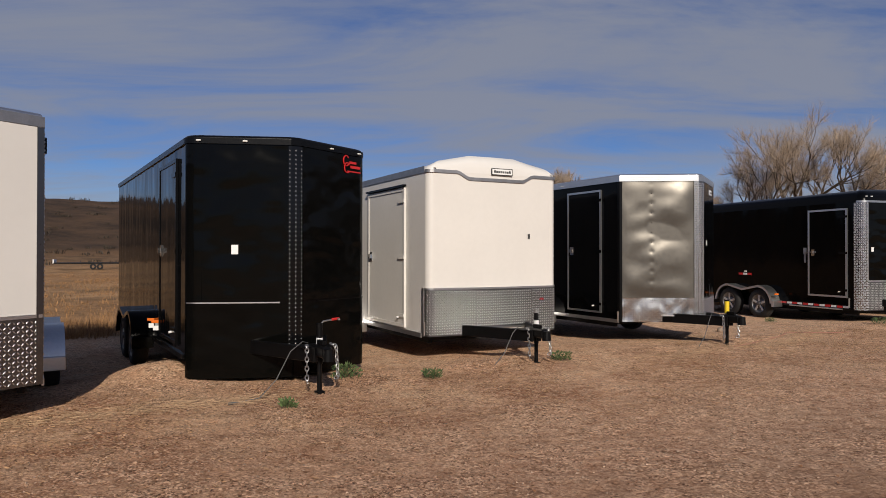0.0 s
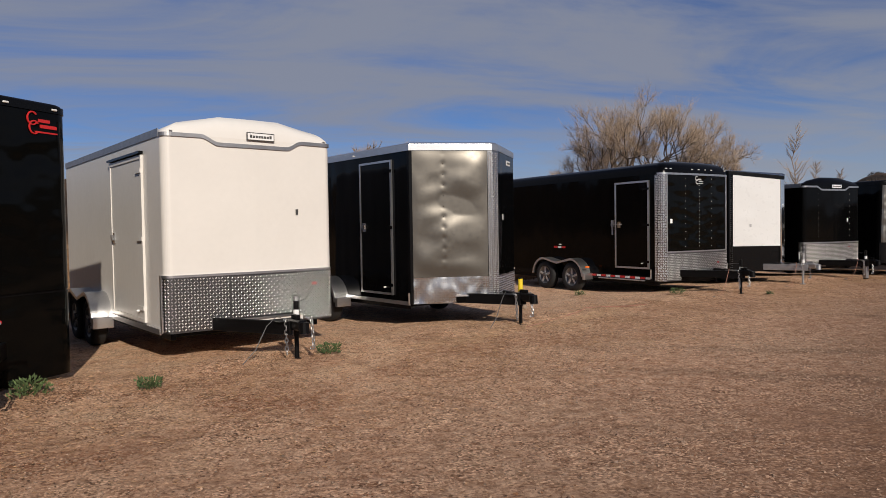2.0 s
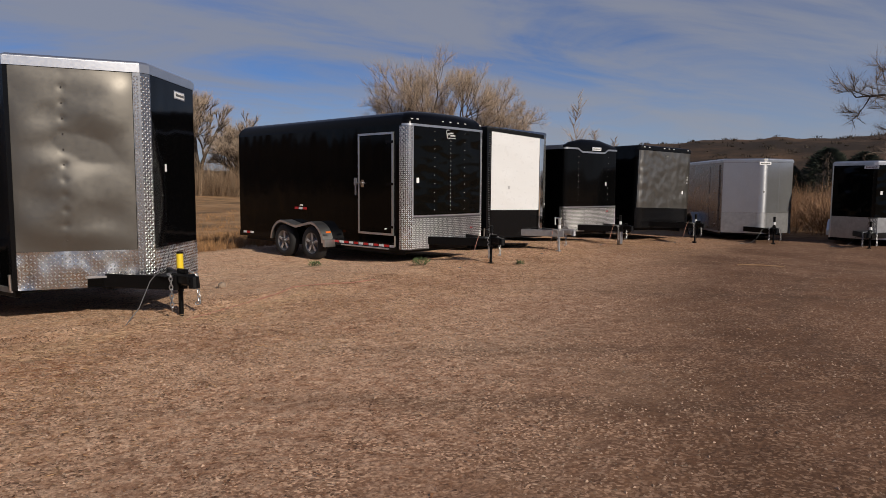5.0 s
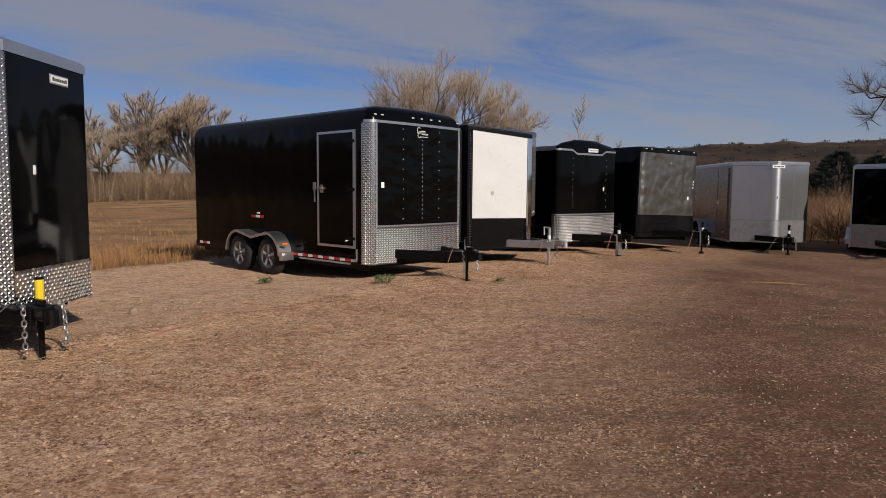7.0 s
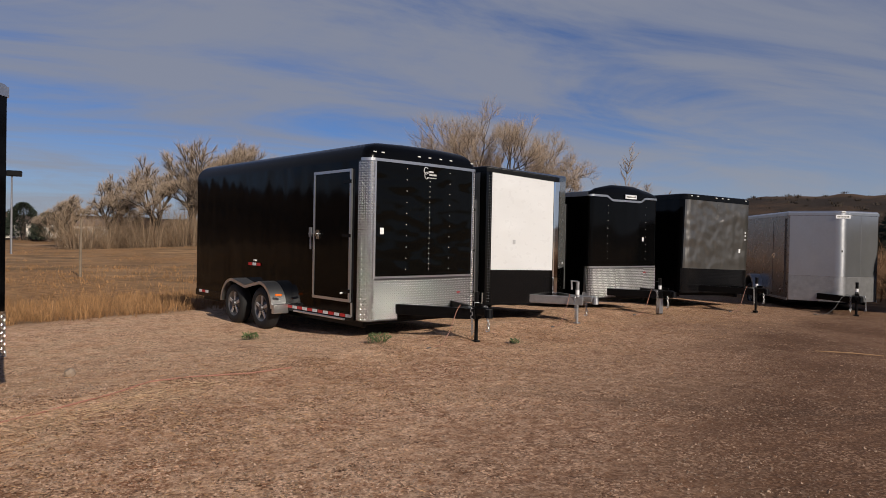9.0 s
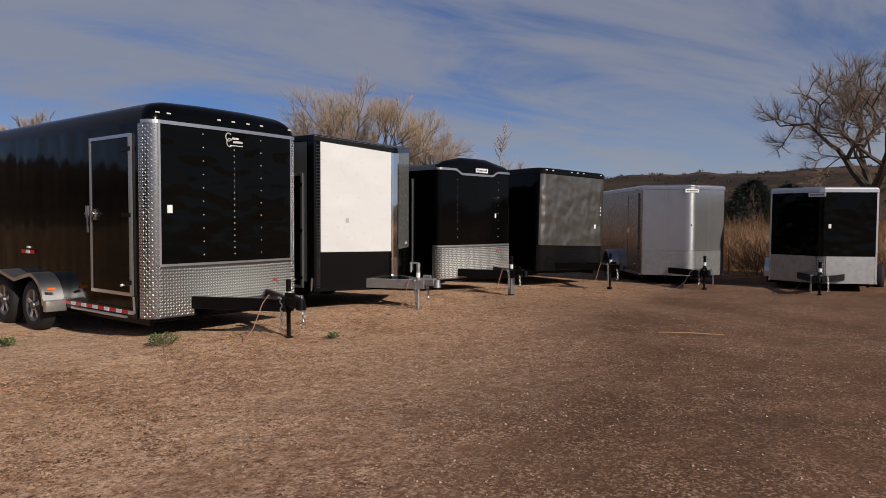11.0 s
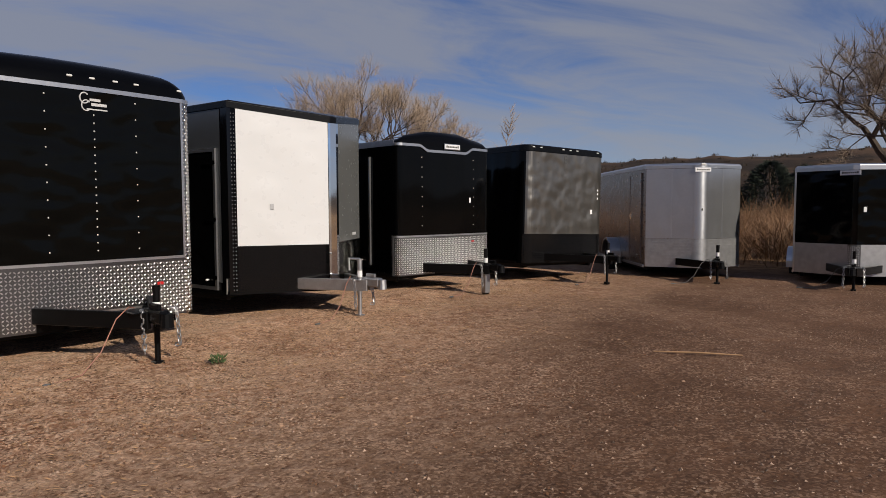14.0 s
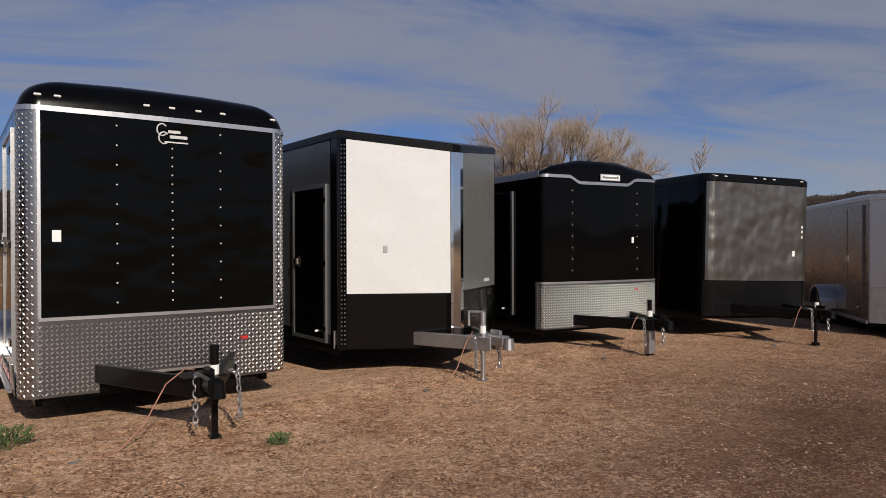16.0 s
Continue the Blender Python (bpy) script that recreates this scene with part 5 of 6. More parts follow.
def trailer_charcoal_flat():
    W, L, zb, zt = 2.36, 6.0, 0.22, 2.63
    turn = 3.0
    c = Vector((18.06, 18.09)) + Vector((math.cos(radians(turn)), math.sin(radians(turn)))) * (W / 2)
    root, path, plan = trailer("black cargo trailer with rippled charcoal front panel", c, turn, W, L, zb, zt, "round", 0.0, 0.22, M["black_side"], roll=1.6)
    h = W / 2
    part("roof", roof_loft(plan, W, L, zt, 0.06, 0.05), M["black_trim"], root)
    edge_trims(root, path, plan, W, L, zb, zt, M["black_trim"], M["black_trim"], 0.09)
    part("front_panel", ribbon(clip(path, -h + 0.06, h - 0.05), 0.83, zt - 0.10, 0.003, 0.005), M["ripple"], root, "rippled charcoal metallic panel")
    rivet_rows(root, path, (-0.85, 0.0, 0.85), 0.95, zt - 0.3, 0.17, 0.008, M["charcoal"])
    guard(root, path, zb, 0.82, 0.003, None, True, -h + 0.03, h - 0.03, False)
    p, nn = at_x(path, 0.02)
    crest(root, p, nn, zt - 0.22, 0.24, M["dark_decal"])
    p, nn = at_x(path, 0.76)
    sticker(root, p, nn, 1.32, 0.06, 0.10, M["label"])
    for z in (1.62, 1.72, 1.80):
        p, nn = at_x(path, 0.95)
        sticker(root, p, nn, z, 0.03, 0.045, M["label"], "decal", "tiny pale decal")
    for x in (-1.0, -0.8, -0.16, 0.05, 0.26, 0.9):
        p, nn = at_x(path, x)
        marker(root, (p[0] + nn[0] * 0.016, p[1] + nn[1] * 0.016), nn, zt - 0.01, M["lens"], 0.7)
    for y in (2.6, 3.5):
        wheel(root, -h - 0.02, y, 0.35)
        wheel(root, h + 0.02, y, 0.35, 1)
    tongue(root, W, 0.1, 0.40, -1.15, 0.05, 0.66, -0.13, M["steel"], M["steel"], M["steel"], "cable_red")


def trailer_silver():
    W, L, zb, zt = 2.12, 4.4, 0.09, 2.30
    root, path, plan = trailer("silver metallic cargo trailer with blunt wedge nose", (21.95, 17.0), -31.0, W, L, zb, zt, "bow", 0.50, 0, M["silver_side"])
    h = W / 2
    part("roof", roof_loft(plan, W, L, zt, 0.05, 0.05), M["alu"], root)
    edge_trims(root, path, plan, W, L, zb, zt, M["silver"], M["alu"], 0.06)
    part("front_panel", ribbon(clip(path, -h + 0.02, h - 0.02), 0.72, zt - 0.07, 0.003, 0.005), M["silver"], root, smooth=True)
    part("stone_guard", ribbon(clip(path, -h + 0.02, h - 0.02), zb, 0.70, 0.003, 0.006), M["galv"], root, "grey metal lower guard", True)
    for x in (-0.56, 0.56):
        part("panel_seam", ribbon(clip(path, x - 0.012, x + 0.012), 0.72, zt - 0.07, 0.008, 0.003), M["silver"], root)
    for k in range(9):
        part("guard_rib", ribbon(clip(path, -h + 0.03, h - 0.03), zb + 0.06 + k * 0.068, zb + 0.08 + k * 0.068, 0.009, 0.004), M["galv"], root)
    p, nn = at_x(path, 0.02)
    badge(root, p, nn, zt - 0.10, 0.36, 0.10, (M["alu"], M["label"], M["dark_decal"]))
    marker(root, (p[0] + nn[0] * 0.02, p[1] + nn[1] * 0.02), nn, zt + 0.02, M["lens"], 1.2)
    sticker(root, p, nn, 1.35, 0.03, 0.05, M["dark_decal"], "vent_plug", "small dark breather vent")
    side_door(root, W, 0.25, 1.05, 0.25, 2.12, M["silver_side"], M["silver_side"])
    fender(root, -h, [2.3], 0.33, -1, M["fender"])
    for s in (-1, 1):
        w = wheel(root, s * (h + 0.23), 2.3, 0.33, s)
        w.location.z -= 0.16
    tongue(root, W, 0.5, 0.27, -1.25, 0.05, 0.60, -0.16, M["steel"], M["steel"], M["steel"])


def trailer_black_silver():
    W, L, zb, zt = 2.2, 4.4, 0.04, 2.20
    root, path, plan = trailer("black cargo trailer with bright silver lower nose panels", (23.6, 14.37), -64.0, W, L, zb, zt, "vee", 0.50, 0, M["black_side"])
    h = W / 2
    part("roof", roof_loft(plan, W, L, zt, 0.05, 0.05), M["alu"], root)
    edge_trims(root, path, plan, W, L, zb, zt, M["alu"], M["alu"], 0.075)
    part("front_panel", ribbon(clip(path, -h + 0.02, -0.04), 0.68, zt - 0.08, 0.003, 0.005), M["black"], root)
    part("front_panel", ribbon(clip(path, 0.04, h - 0.02), 0.68, zt - 0.08, 0.003, 0.005), M["black"], root)
    part("lower_panel", ribbon(clip(path, -h, -0.11), zb, 0.66, 0.003, 0.005), M["galv"], root, "bright silver lower panel")
    part("lower_panel", ribbon(clip(path, 0.11, h), zb, 0.66, 0.003, 0.005), M["galv"], root, "bright silver lower panel")
    guard(root, path, zb, 0.66, 0.004, None, False, -0.11, 0.11, False)
    p, nn = at_x(path, -0.10)
    badge(root, p, nn, zt - 0.13, 0.40, 0.10, (M["alu"], M["label"], M["dark_decal"]))
    p, nn = at_x(path, 0.16)
    sticker(root, p, nn, 1.35, 0.06, 0.10, M["label"])
    rivet_rows(root, path, (0.55,), 0.8, zt - 0.3, 0.17, 0.009, M["black_trim"])
    part("corner_trim", ribbon([(-h, 0.06), (-h, 0.0), (-h + 0.03, -0.014)], zb, zt - 0.08, 0.006, 0.006), M["alu"], root)
    part("corner_trim", ribbon([(h - 0.03, -0.014), (h, 0.0), (h, 0.06)], zb, zt - 0.08, 0.006, 0.006), M["alu"], root)
    fender(root, -h, [2.0], 0.33, -1, M["fender"]).location.z -= 0.16
    for s in (-1, 1):
        w = wheel(root, s * (h + 0.23), 2.0, 0.33, s)
        w.location.z -= 0.16
    tongue(root, W, 0.5, 0.24, -1.30, 0.02, 0.55, -0.16, M["steel"], M["steel"], M["steel"])


trailer_white_vee()
trailer_black_vee()
trailer_white_round()
trailer_charcoal_vee()
trailer_black_round()
trailer_white_nose()
trailer_black_arched()
trailer_charcoal_flat()
trailer_silver()
trailer_black_silver()


# ---- trees and scrub ----
def grow_tree(name, label, place, height, spread, seed, bark, twig, levels=5, tips=7, lean=0.0, twig_r=0.012, low=0.22, girth=0.019, clear=0.42):
    """Bare deciduous tree: tapered trunk and limbs as tubes, crown of fine twigs."""
    rnd = random.Random(seed)
    limbs, ends = [], []

    def branch(p, d, ln, r, lv):
        pts, rad = [p], [r]
        q, dd = p.copy(), d.copy()
        k = 4
        for i in range(k):
            dd = (dd + Vector((rnd.uniform(-1, 1), rnd.uniform(-1, 1), rnd.uniform(-0.35, 0.6))) * 0.17).normalized()
            q = q + dd * ln / k
            pts.append(q.copy())
            rad.append(r * (1 - 0.48 * (i + 1) / k))
        limbs.append((pts, rad, lv))
        if lv == 0:
            ends.append((pts, dd))
            return
        n = rnd.choice((2, 3, 3)) if lv < levels else rnd.choice((4, 5))
        for i in range(n):
            az = 2 * math.pi * (i + rnd.uniform(-0.3, 0.3)) / n
            tilt = rnd.uniform(0.35, 0.85) * spread
            side = dd.orthogonal().normalized()
            side = Matrix.Rotation(az, 3, dd) @ side
            nd = (dd * math.cos(tilt) + side * math.sin(tilt) + Vector((0, 0, 0.14))).normalized()
            start = pts[-1] if i == 0 or lv == levels else pts[rnd.choice((2, 3, 4))]
            branch(start, nd, ln * rnd.uniform(0.62, 0.84), max(r * 0.58 * rnd.uniform(0.8, 1.05), 0.014), lv - 1)
        if lv <= (4 if clear < 0.1 else 2):
            ends.append((pts, dd))

    trunk_l = height * low
    branch(Vector((0, 0, -0.3)), Vector((lean, lean * 0.4, 1)).normalized(), trunk_l + 0.3, height * girth, levels)
    top = max(p.z for pts, _, _ in limbs for p in pts)
    k = height / (top * 1.06)
    root = tagged(new(name), label, "tree")
    root.location = (place[0], place[1], ground_z(*place[:2]))
    pcs = [tube([p * k for p in pts], [r * k for r in rad], 7 if lv >= levels - 1 else (5 if lv > 1 else 3), False) for pts, rad, lv in limbs]
    part("trunk", join(*pcs), bark, root, "trunk and limbs", True)
    vs, fs = [], []
    for pts, d in ends:
        for _ in range(tips):
            j = rnd.randrange(1, 5)
            p = pts[j].lerp(pts[j - 1], rnd.random()) * k
            if p.z < height * clear and rnd.random() < 0.85:
                continue
            out = Vector((p.x, p.y, (p.z - height * 0.35) * 1.2)).normalized()
            dv = (d * 0.8 + out * 0.4 + Vector((rnd.gauss(0, 0.5), rnd.gauss(0, 0.5), rnd.gauss(0.18, 0.42)))).normalized()
            ln = height * rnd.uniform(0.03, 0.10)
            mid = p + dv * ln * 0.5
            e = mid + (dv + Vector((rnd.gauss(0, 0.25), rnd.gauss(0, 0.25), rnd.gauss(0.22, 0.2)))).normalized() * ln * 0.5
            w = (dv.orthogonal().normalized() * math.cos(j * 2.4) + dv.cross(dv.orthogonal().normalized()) * math.sin(j * 2.4)) * twig_r
            o = len(vs)
            vs += [p + w, p - w, mid - w * 0.7, mid + w * 0.7, e]
            fs += [(o, o + 1, o + 2, o + 3), (o + 3, o + 2, o + 4)]
            for f in (rnd.uniform(0.2, 0.6), rnd.uniform(0.5, 1.0)):
                a = p + (mid - p) * f
                d3 = (dv + Vector((rnd.gauss(0, 0.6), rnd.gauss(0, 0.6), rnd.gauss(0.1, 0.5)))).normalized()
                u = d3.orthogonal().normalized() * twig_r * 0.7
                o = len(vs)
                vs += [a + u, a - u, a + d3 * ln * rnd.uniform(0.3, 0.6)]
                fs += [(o, o + 1, o + 2)]
    part("crown", (vs, fs), twig, root, "crown of bare twigs")
    return root


def scrub(name, label, places, height, stems, material, seed, spread=0.5, width=0.02, category="bush", tilt=0.7, wild=0.35, sprigs=3):
    """Leafless brush: many arching stems round each of the places, one object."""
    rnd = random.Random(seed)
    vs, fs = [], []
    for x, y, s in places:
        z = ground_z(x, y) - 0.05
        for _ in range(stems):
            a, t = rnd.uniform(0, 6.283), rnd.random()
            h = height * s * rnd.uniform(0.45, 1.0)
            bx, by = x + math.cos(a) * t * spread * s, y + math.sin(a) * t * spread * s
            d = Vector((math.cos(a) * rnd.uniform(0.0, tilt), math.sin(a) * rnd.uniform(0.0, tilt), 1)).normalized()
            p0 = Vector((bx, by, z))
            p1 = p0 + d * h * 0.55
            p2 = p1 + (d + Vector((rnd.gauss(0, wild), rnd.gauss(0, wild), 0))).normalized() * h * 0.45
            w = Vector((math.cos(a + 1.5), math.sin(a + 1.5), 0)) * width
            o = len(vs)
            vs += [p0 + w, p0 - w, p1 - w * 0.7, p1 + w * 0.7, p2]
            fs += [(o, o + 1, o + 2, o + 3), (o + 3, o + 2, o + 4)]
            for _ in range(sprigs):
                q = p0 + (p1 - p0) * rnd.uniform(0.4, 1.0)
                e = q + (d + Vector((rnd.gauss(0, 0.8), rnd.gauss(0, 0.8), rnd.gauss(0, 0.3)))).normalized() * h * rnd.uniform(0.15, 0.35)
                o = len(vs)
                vs += [q + w * 0.7, q - w * 0.7, e]
                fs += [(o, o + 1, o + 2)]
    return tagged(obj(name, vs, fs, material), label, category, kind="stuff")


def sapling(label, place, height, seed):
    """Slender young tree: one wavering leader with short rising branches and fine twigs."""
    rnd = random.Random(seed)
    root = tagged(new("poplar"), label, "tree", group="bare young poplars beyond the lot")
    root.location = (place[0], place[1], ground_z(*place))
    lead = [Vector((rnd.gauss(0, 0.012) * i * height * 0.1, rnd.gauss(0, 0.012) * i * height * 0.1, height * i / 10 - 0.2)) for i in range(11)]
    pcs = [tube(lead, [0.13 * (1 - 0.095 * i) for i in range(11)], 6, False)]
    vs, fs = [], []
    for _ in range(70):
        f = rnd.uniform(0.22, 0.98)
        i = int(f * 10)
        p = lead[i].lerp(lead[min(i + 1, 10)], f * 10 - i)
        a, ln = rnd.uniform(0, 6.283), height * (0.07 + 0.20 * (1 - f)) * rnd.uniform(0.6, 1.2)
        d = Vector((math.cos(a), math.sin(a), rnd.uniform(0.7, 1.5))).normalized()
        m = p + d * ln * 0.5
        e = m + (d + Vector((0, 0, 0.5))).normalized() * ln * 0.5
        pcs.append(tube([p, m, e], [0.035, 0.022, 0.008], 4, False))
        for _ in range(26):
            q = p.lerp(e, rnd.uniform(0.25, 1.0))
            t = (d + Vector((rnd.gauss(0, 0.5), rnd.gauss(0, 0.5), rnd.gauss(0.3, 0.4)))).normalized()
            w = t.orthogonal().normalized() * 0.011
            o = len(vs)
            vs += [q + w, q - w, q + t * ln * rnd.uniform(0.25, 0.55)]
            fs += [(o, o + 1, o + 2)]
    part("trunk", join(*pcs), M["twig_dark"], root, "slender trunk and branches", True)
    part("crown", (vs, fs), M["twig"], root, "thin crown of bare twigs")


def trees():
    g = "bare cottonwoods beyond the lot"
    tagged(grow_tree("cottonwood", "tall bare cottonwood with tan twig crown", (49.6, 95.0), 24.0, 0.85, 11, M["bark"], M["twig"], 6, 12, 0.0, 0.008, 0.24, 0.022, 0.5), group=g)
    tagged(grow_tree("cottonwood", "bare cottonwood leaning outward with rounded tan crown", (46.2, 95.5), 20.8, 0.95, 5, M["bark"], M["twig"], 6, 12, -0.1, 0.008, 0.20, 0.022, 0.45), group=g)
    tagged(grow_tree("cottonwood", "forked bare cottonwood with tan twig crown", (55.0, 94.5), 21.5, 0.9, 23, M["bark"], M["twig"], 6, 11, 0.12, 0.008, 0.22, 0.022, 0.45), group=g)
    tagged(grow_tree("cottonwood", "broad bare cottonwood with low tan crown", (63.0, 95.5), 19.0, 1.05, 97, M["bark"], M["twig"], 6, 12, 0.1, 0.008, 0.20, 0.021, 0.4), group=g)
    sapling("thin bare young poplar with one leader", (61.6, 75.0), 15.0, 31)
    sapling("low thin bare young poplar", (65.0, 75.5), 10.0, 33)
    sapling("low thin bare young poplar", (67.2, 74.0), 9.0, 35)
    tagged(grow_tree("cottonwood", "bare cottonwood standing at the edge of the field", (11.0, 104.0), 15.5, 0.8, 41, M["bark"], M["twig"], 6, 16, 0, 0.0055, 0.05, 0.011, 0.04), group=g)
    tagged(grow_tree("cottonwood", "bare cottonwood standing at the edge of the field", (19.0, 103.0), 15.5, 0.8, 47, M["bark"], M["twig"], 6, 16, 0, 0.0055, 0.05, 0.011, 0.04), group=g)
    tagged(grow_tree("cottonwood", "low bare cottonwood with tan crown in the field", (1.0, 105.0), 10.5, 1.0, 53, M["bark"], M["twig"], 6, 16, 0, 0.0055, 0.05, 0.011, 0.04), group=g)
    tagged(grow_tree("cottonwood", "low bare cottonwood with tan crown in the field", (26.0, 108.0), 11.0, 1.0, 59, M["bark"], M["twig"], 6, 16, 0, 0.0055, 0.05, 0.011, 0.04), group=g)
    for x, y, h, sd in ((7.0, 101.0, 12.5, 61), (15.0, 106.0, 13.5, 67), (23.0, 100.5, 12.5, 71), (-3.5, 108.0, 7.5, 73)):
        tagged(grow_tree("cottonwood", "bare tan cottonwood in the far thicket", (x, y), h, 0.85, sd, M["bark"], M["twig"], 6, 16, 0, 0.0055, 0.05, 0.011, 0.04), group=g)
    tagged(grow_tree("elm_tree", "large dark bare elm with spreading limbs", (48.8, 25.8), 12.4, 1.4, 77, M["bark"], M["twig_dark"], 6, 16, -0.2, 0.007, 0.15, 0.020, 0.3), group=g)


trees()


def brush_and_weeds():
    rnd = random.Random(3)
    # tall dry grass along the back edge of the lot and down into the field
    pl = []
    while len(pl) < 1500:
        x, y = rnd.uniform(-14, 16), rnd.uniform(12, 40)
        d = lot_line(x, y)
        if -16 < d < -7.2 and (d > -9.5 or rnd.random() < 0.35):
            pl.append((x, y, rnd.uniform(0.5, 1.15)))
    scrub("dry_grass", "tall tan dry grass along the edge of the lot", pl, 0.50, 26, M["grass"], 5, 0.35, 0.005, "grass")
    pl = [(rnd.uniform(-60, 60), rnd.uniform(26, 95), rnd.uniform(0.5, 1.3)) for _ in range(1700)] + [(rnd.uniform(-25, 12), rnd.uniform(22, 50), rnd.uniform(0.5, 1.3)) for _ in range(1500)]
    pl = [p for p in pl if lot_line(p[0], p[1]) < -13]
    scrub("field_grass", "low brown grass tufts across the open field", pl, 0.24, 12, M["grass"], 6, 0.8, 0.014, "grass")
    # brush under and around the far trees
    pl = [(rnd.uniform(-4, 34), rnd.uniform(96, 108), rnd.uniform(0.3, 1.5)) for _ in range(170)]
    scrub("thicket", "grey-brown leafless thicket below the far cottonwoods", pl, 6.5, 60, M["scrub_tan"], 7, 2.0, 0.016, "bush", 1.4, 0.5, 4)
    pl = [(rnd.uniform(34, 74), rnd.uniform(88, 102), rnd.uniform(0.6, 1.3)) for _ in range(110)]
    scrub("thicket", "leafless thicket below the tall cottonwoods", pl, 2.6, 40, M["scrub_tan"], 8, 1.4, 0.016, "bush", 1.4)
    # rusty bank of brush behind the right end of the row
    pl = []
    for _ in range(560):
        a, r = rnd.uniform(38, 92), rnd.uniform(24, 48)
        x, y = 6 + r * math.sin(radians(a)), 6 + r * math.cos(radians(a))
        if lot_line(x, y) < 14 and math.hypot(x - 4, y - 2) > 26:
            pl.append((x, y, rnd.uniform(0.5, 1.25)))
    scrub("rusty_brush", "rust-brown leafless brush behind the last trailers", pl, 2.5, 56, M["scrub"], 9, 1.6, 0.008, "bush", 1.9, 0.9, 7)
    pl = [(50 + rnd.gauss(0, 3.2), 25 + rnd.gauss(0, 3.2), rnd.uniform(0.8, 1.3)) for _ in range(26)]
    scrub("thicket", "tan willow thicket round the foot of the elm", pl, 3.2, 70, M["scrub"], 10, 1.5, 0.009, "bush", 1.2, 0.7, 6)
    # shrubs dotted over the mesa and hills
    pl = []
    for _ in range(1500):
        a, r = rnd.choice((rnd.uniform(38, 96), rnd.uniform(-75, -5))), rnd.uniform(150, 430)
        pl.append((6 + r * math.sin(radians(a)), 8 + r * math.cos(radians(a)), rnd.uniform(0.6, 1.5)))
    scrub("hill_shrubs", "dark low shrubs dotted over the brown hills", pl, 1.2, 18, M["shrub"], 12, 1.8, 0.12)
    # short dry tufts in the dirt by the couplers
    pl = []
    while len(pl) < 1300:
        t, d = rnd.uniform(-6, 22), rnd.gauss(0.5, 1.2)
        pl.append((-1.3 + 0.872 * t + 0.49 * d, 7.0 + 0.49 * t - 0.872 * d, rnd.uniform(0.4, 1.2)))
    scrub("dry_tufts", "short reddish dry tufts in the dirt along the row", pl, 0.055, 14, M["straw"], 15, 0.11, 0.0035, "grass", 1.6, 0.6)
    # low green and dry weeds by the couplers
    for x, y, s in ((-1.1, 7.75, 1.1), (-0.12, 7.86, 0.7), (1.6, 9.2, 0.9), (8.9, 13.85, 1.0), (7.42, 15.4, 0.7), (10.78, 13.44, 0.45), (-1.46, 6.41, 0.5)):
        weed(x, y, s * 0.44, rnd)


def weed(x, y, s, rnd):
    vs, fs = [], []
    z = ground_z(x, y)
    for _ in range(int(620 * s)):
        a, t = rnd.uniform(0, 6.283), rnd.random() ** 0.7 * 0.34 * s
        p = Vector((x + math.cos(a) * t, y + math.sin(a) * t, z + rnd.uniform(0, 0.30) * s * (1 - t)))
        d = Vector((math.cos(a) * rnd.uniform(0.1, 1), math.sin(a) * rnd.uniform(0.1, 1), rnd.uniform(0.3, 1))).normalized()
        ln = rnd.uniform(0.018, 0.055)
        w = d.orthogonal().normalized() * ln * 0.22
        o = len(vs)
        vs += [p, p + d * ln * 0.5 + w, p + d * ln, p + d * ln * 0.5 - w]
        fs += [(o, o + 1, o + 2, o + 3)]
    tagged(obj("weed", vs, fs, M["weed"]), "low green weed growing in the dirt", "weed", group="weeds on the lot", kind="stuff")


def juniper(x, y, h, r, seed):
    """Dark evergreen: a short stem and a ragged cone of small needle sprays."""
    rnd = random.Random(seed)
    root = tagged(new("juniper"), "dark green juniper on the brushy bank", "tree", group="junipers on the bank")
    root.location = (x, y, ground_z(x, y))
    part("trunk", tube([(0, 0, -0.2), (0.05, 0, h * 0.5), (0, 0.05, h * 0.9)], [0.14, 0.09, 0.03], 7), M["bark"], root)
    vs, fs = [], []
    for _ in range(3400):
        f = rnd.random() ** 0.8
        zz = 0.08 * h + f * h * 0.92
        a = rnd.uniform(0, 6.283)
        rr = r * (1 - f ** 2.2) ** 0.55 * rnd.uniform(0.5, 1.05) * (1 + 0.28 * noise.noise((math.cos(a) * 1.6 + x, math.sin(a) * 1.6, zz * 1.3)))
        p = Vector((math.cos(a) * rr, math.sin(a) * rr, zz))
        d = Vector((math.cos(a), math.sin(a), rnd.uniform(-0.2, 1.1))).normalized()
        w = d.orthogonal().normalized() * 0.03 * r
        o = len(vs)
        vs += [p - d * 0.1 + w, p - d * 0.1 - w, p + d * rnd.uniform(0.08, 0.18) * r]
        fs += [(o, o + 1, o + 2)]
    part("crown", (vs, fs), M["needle"], root)


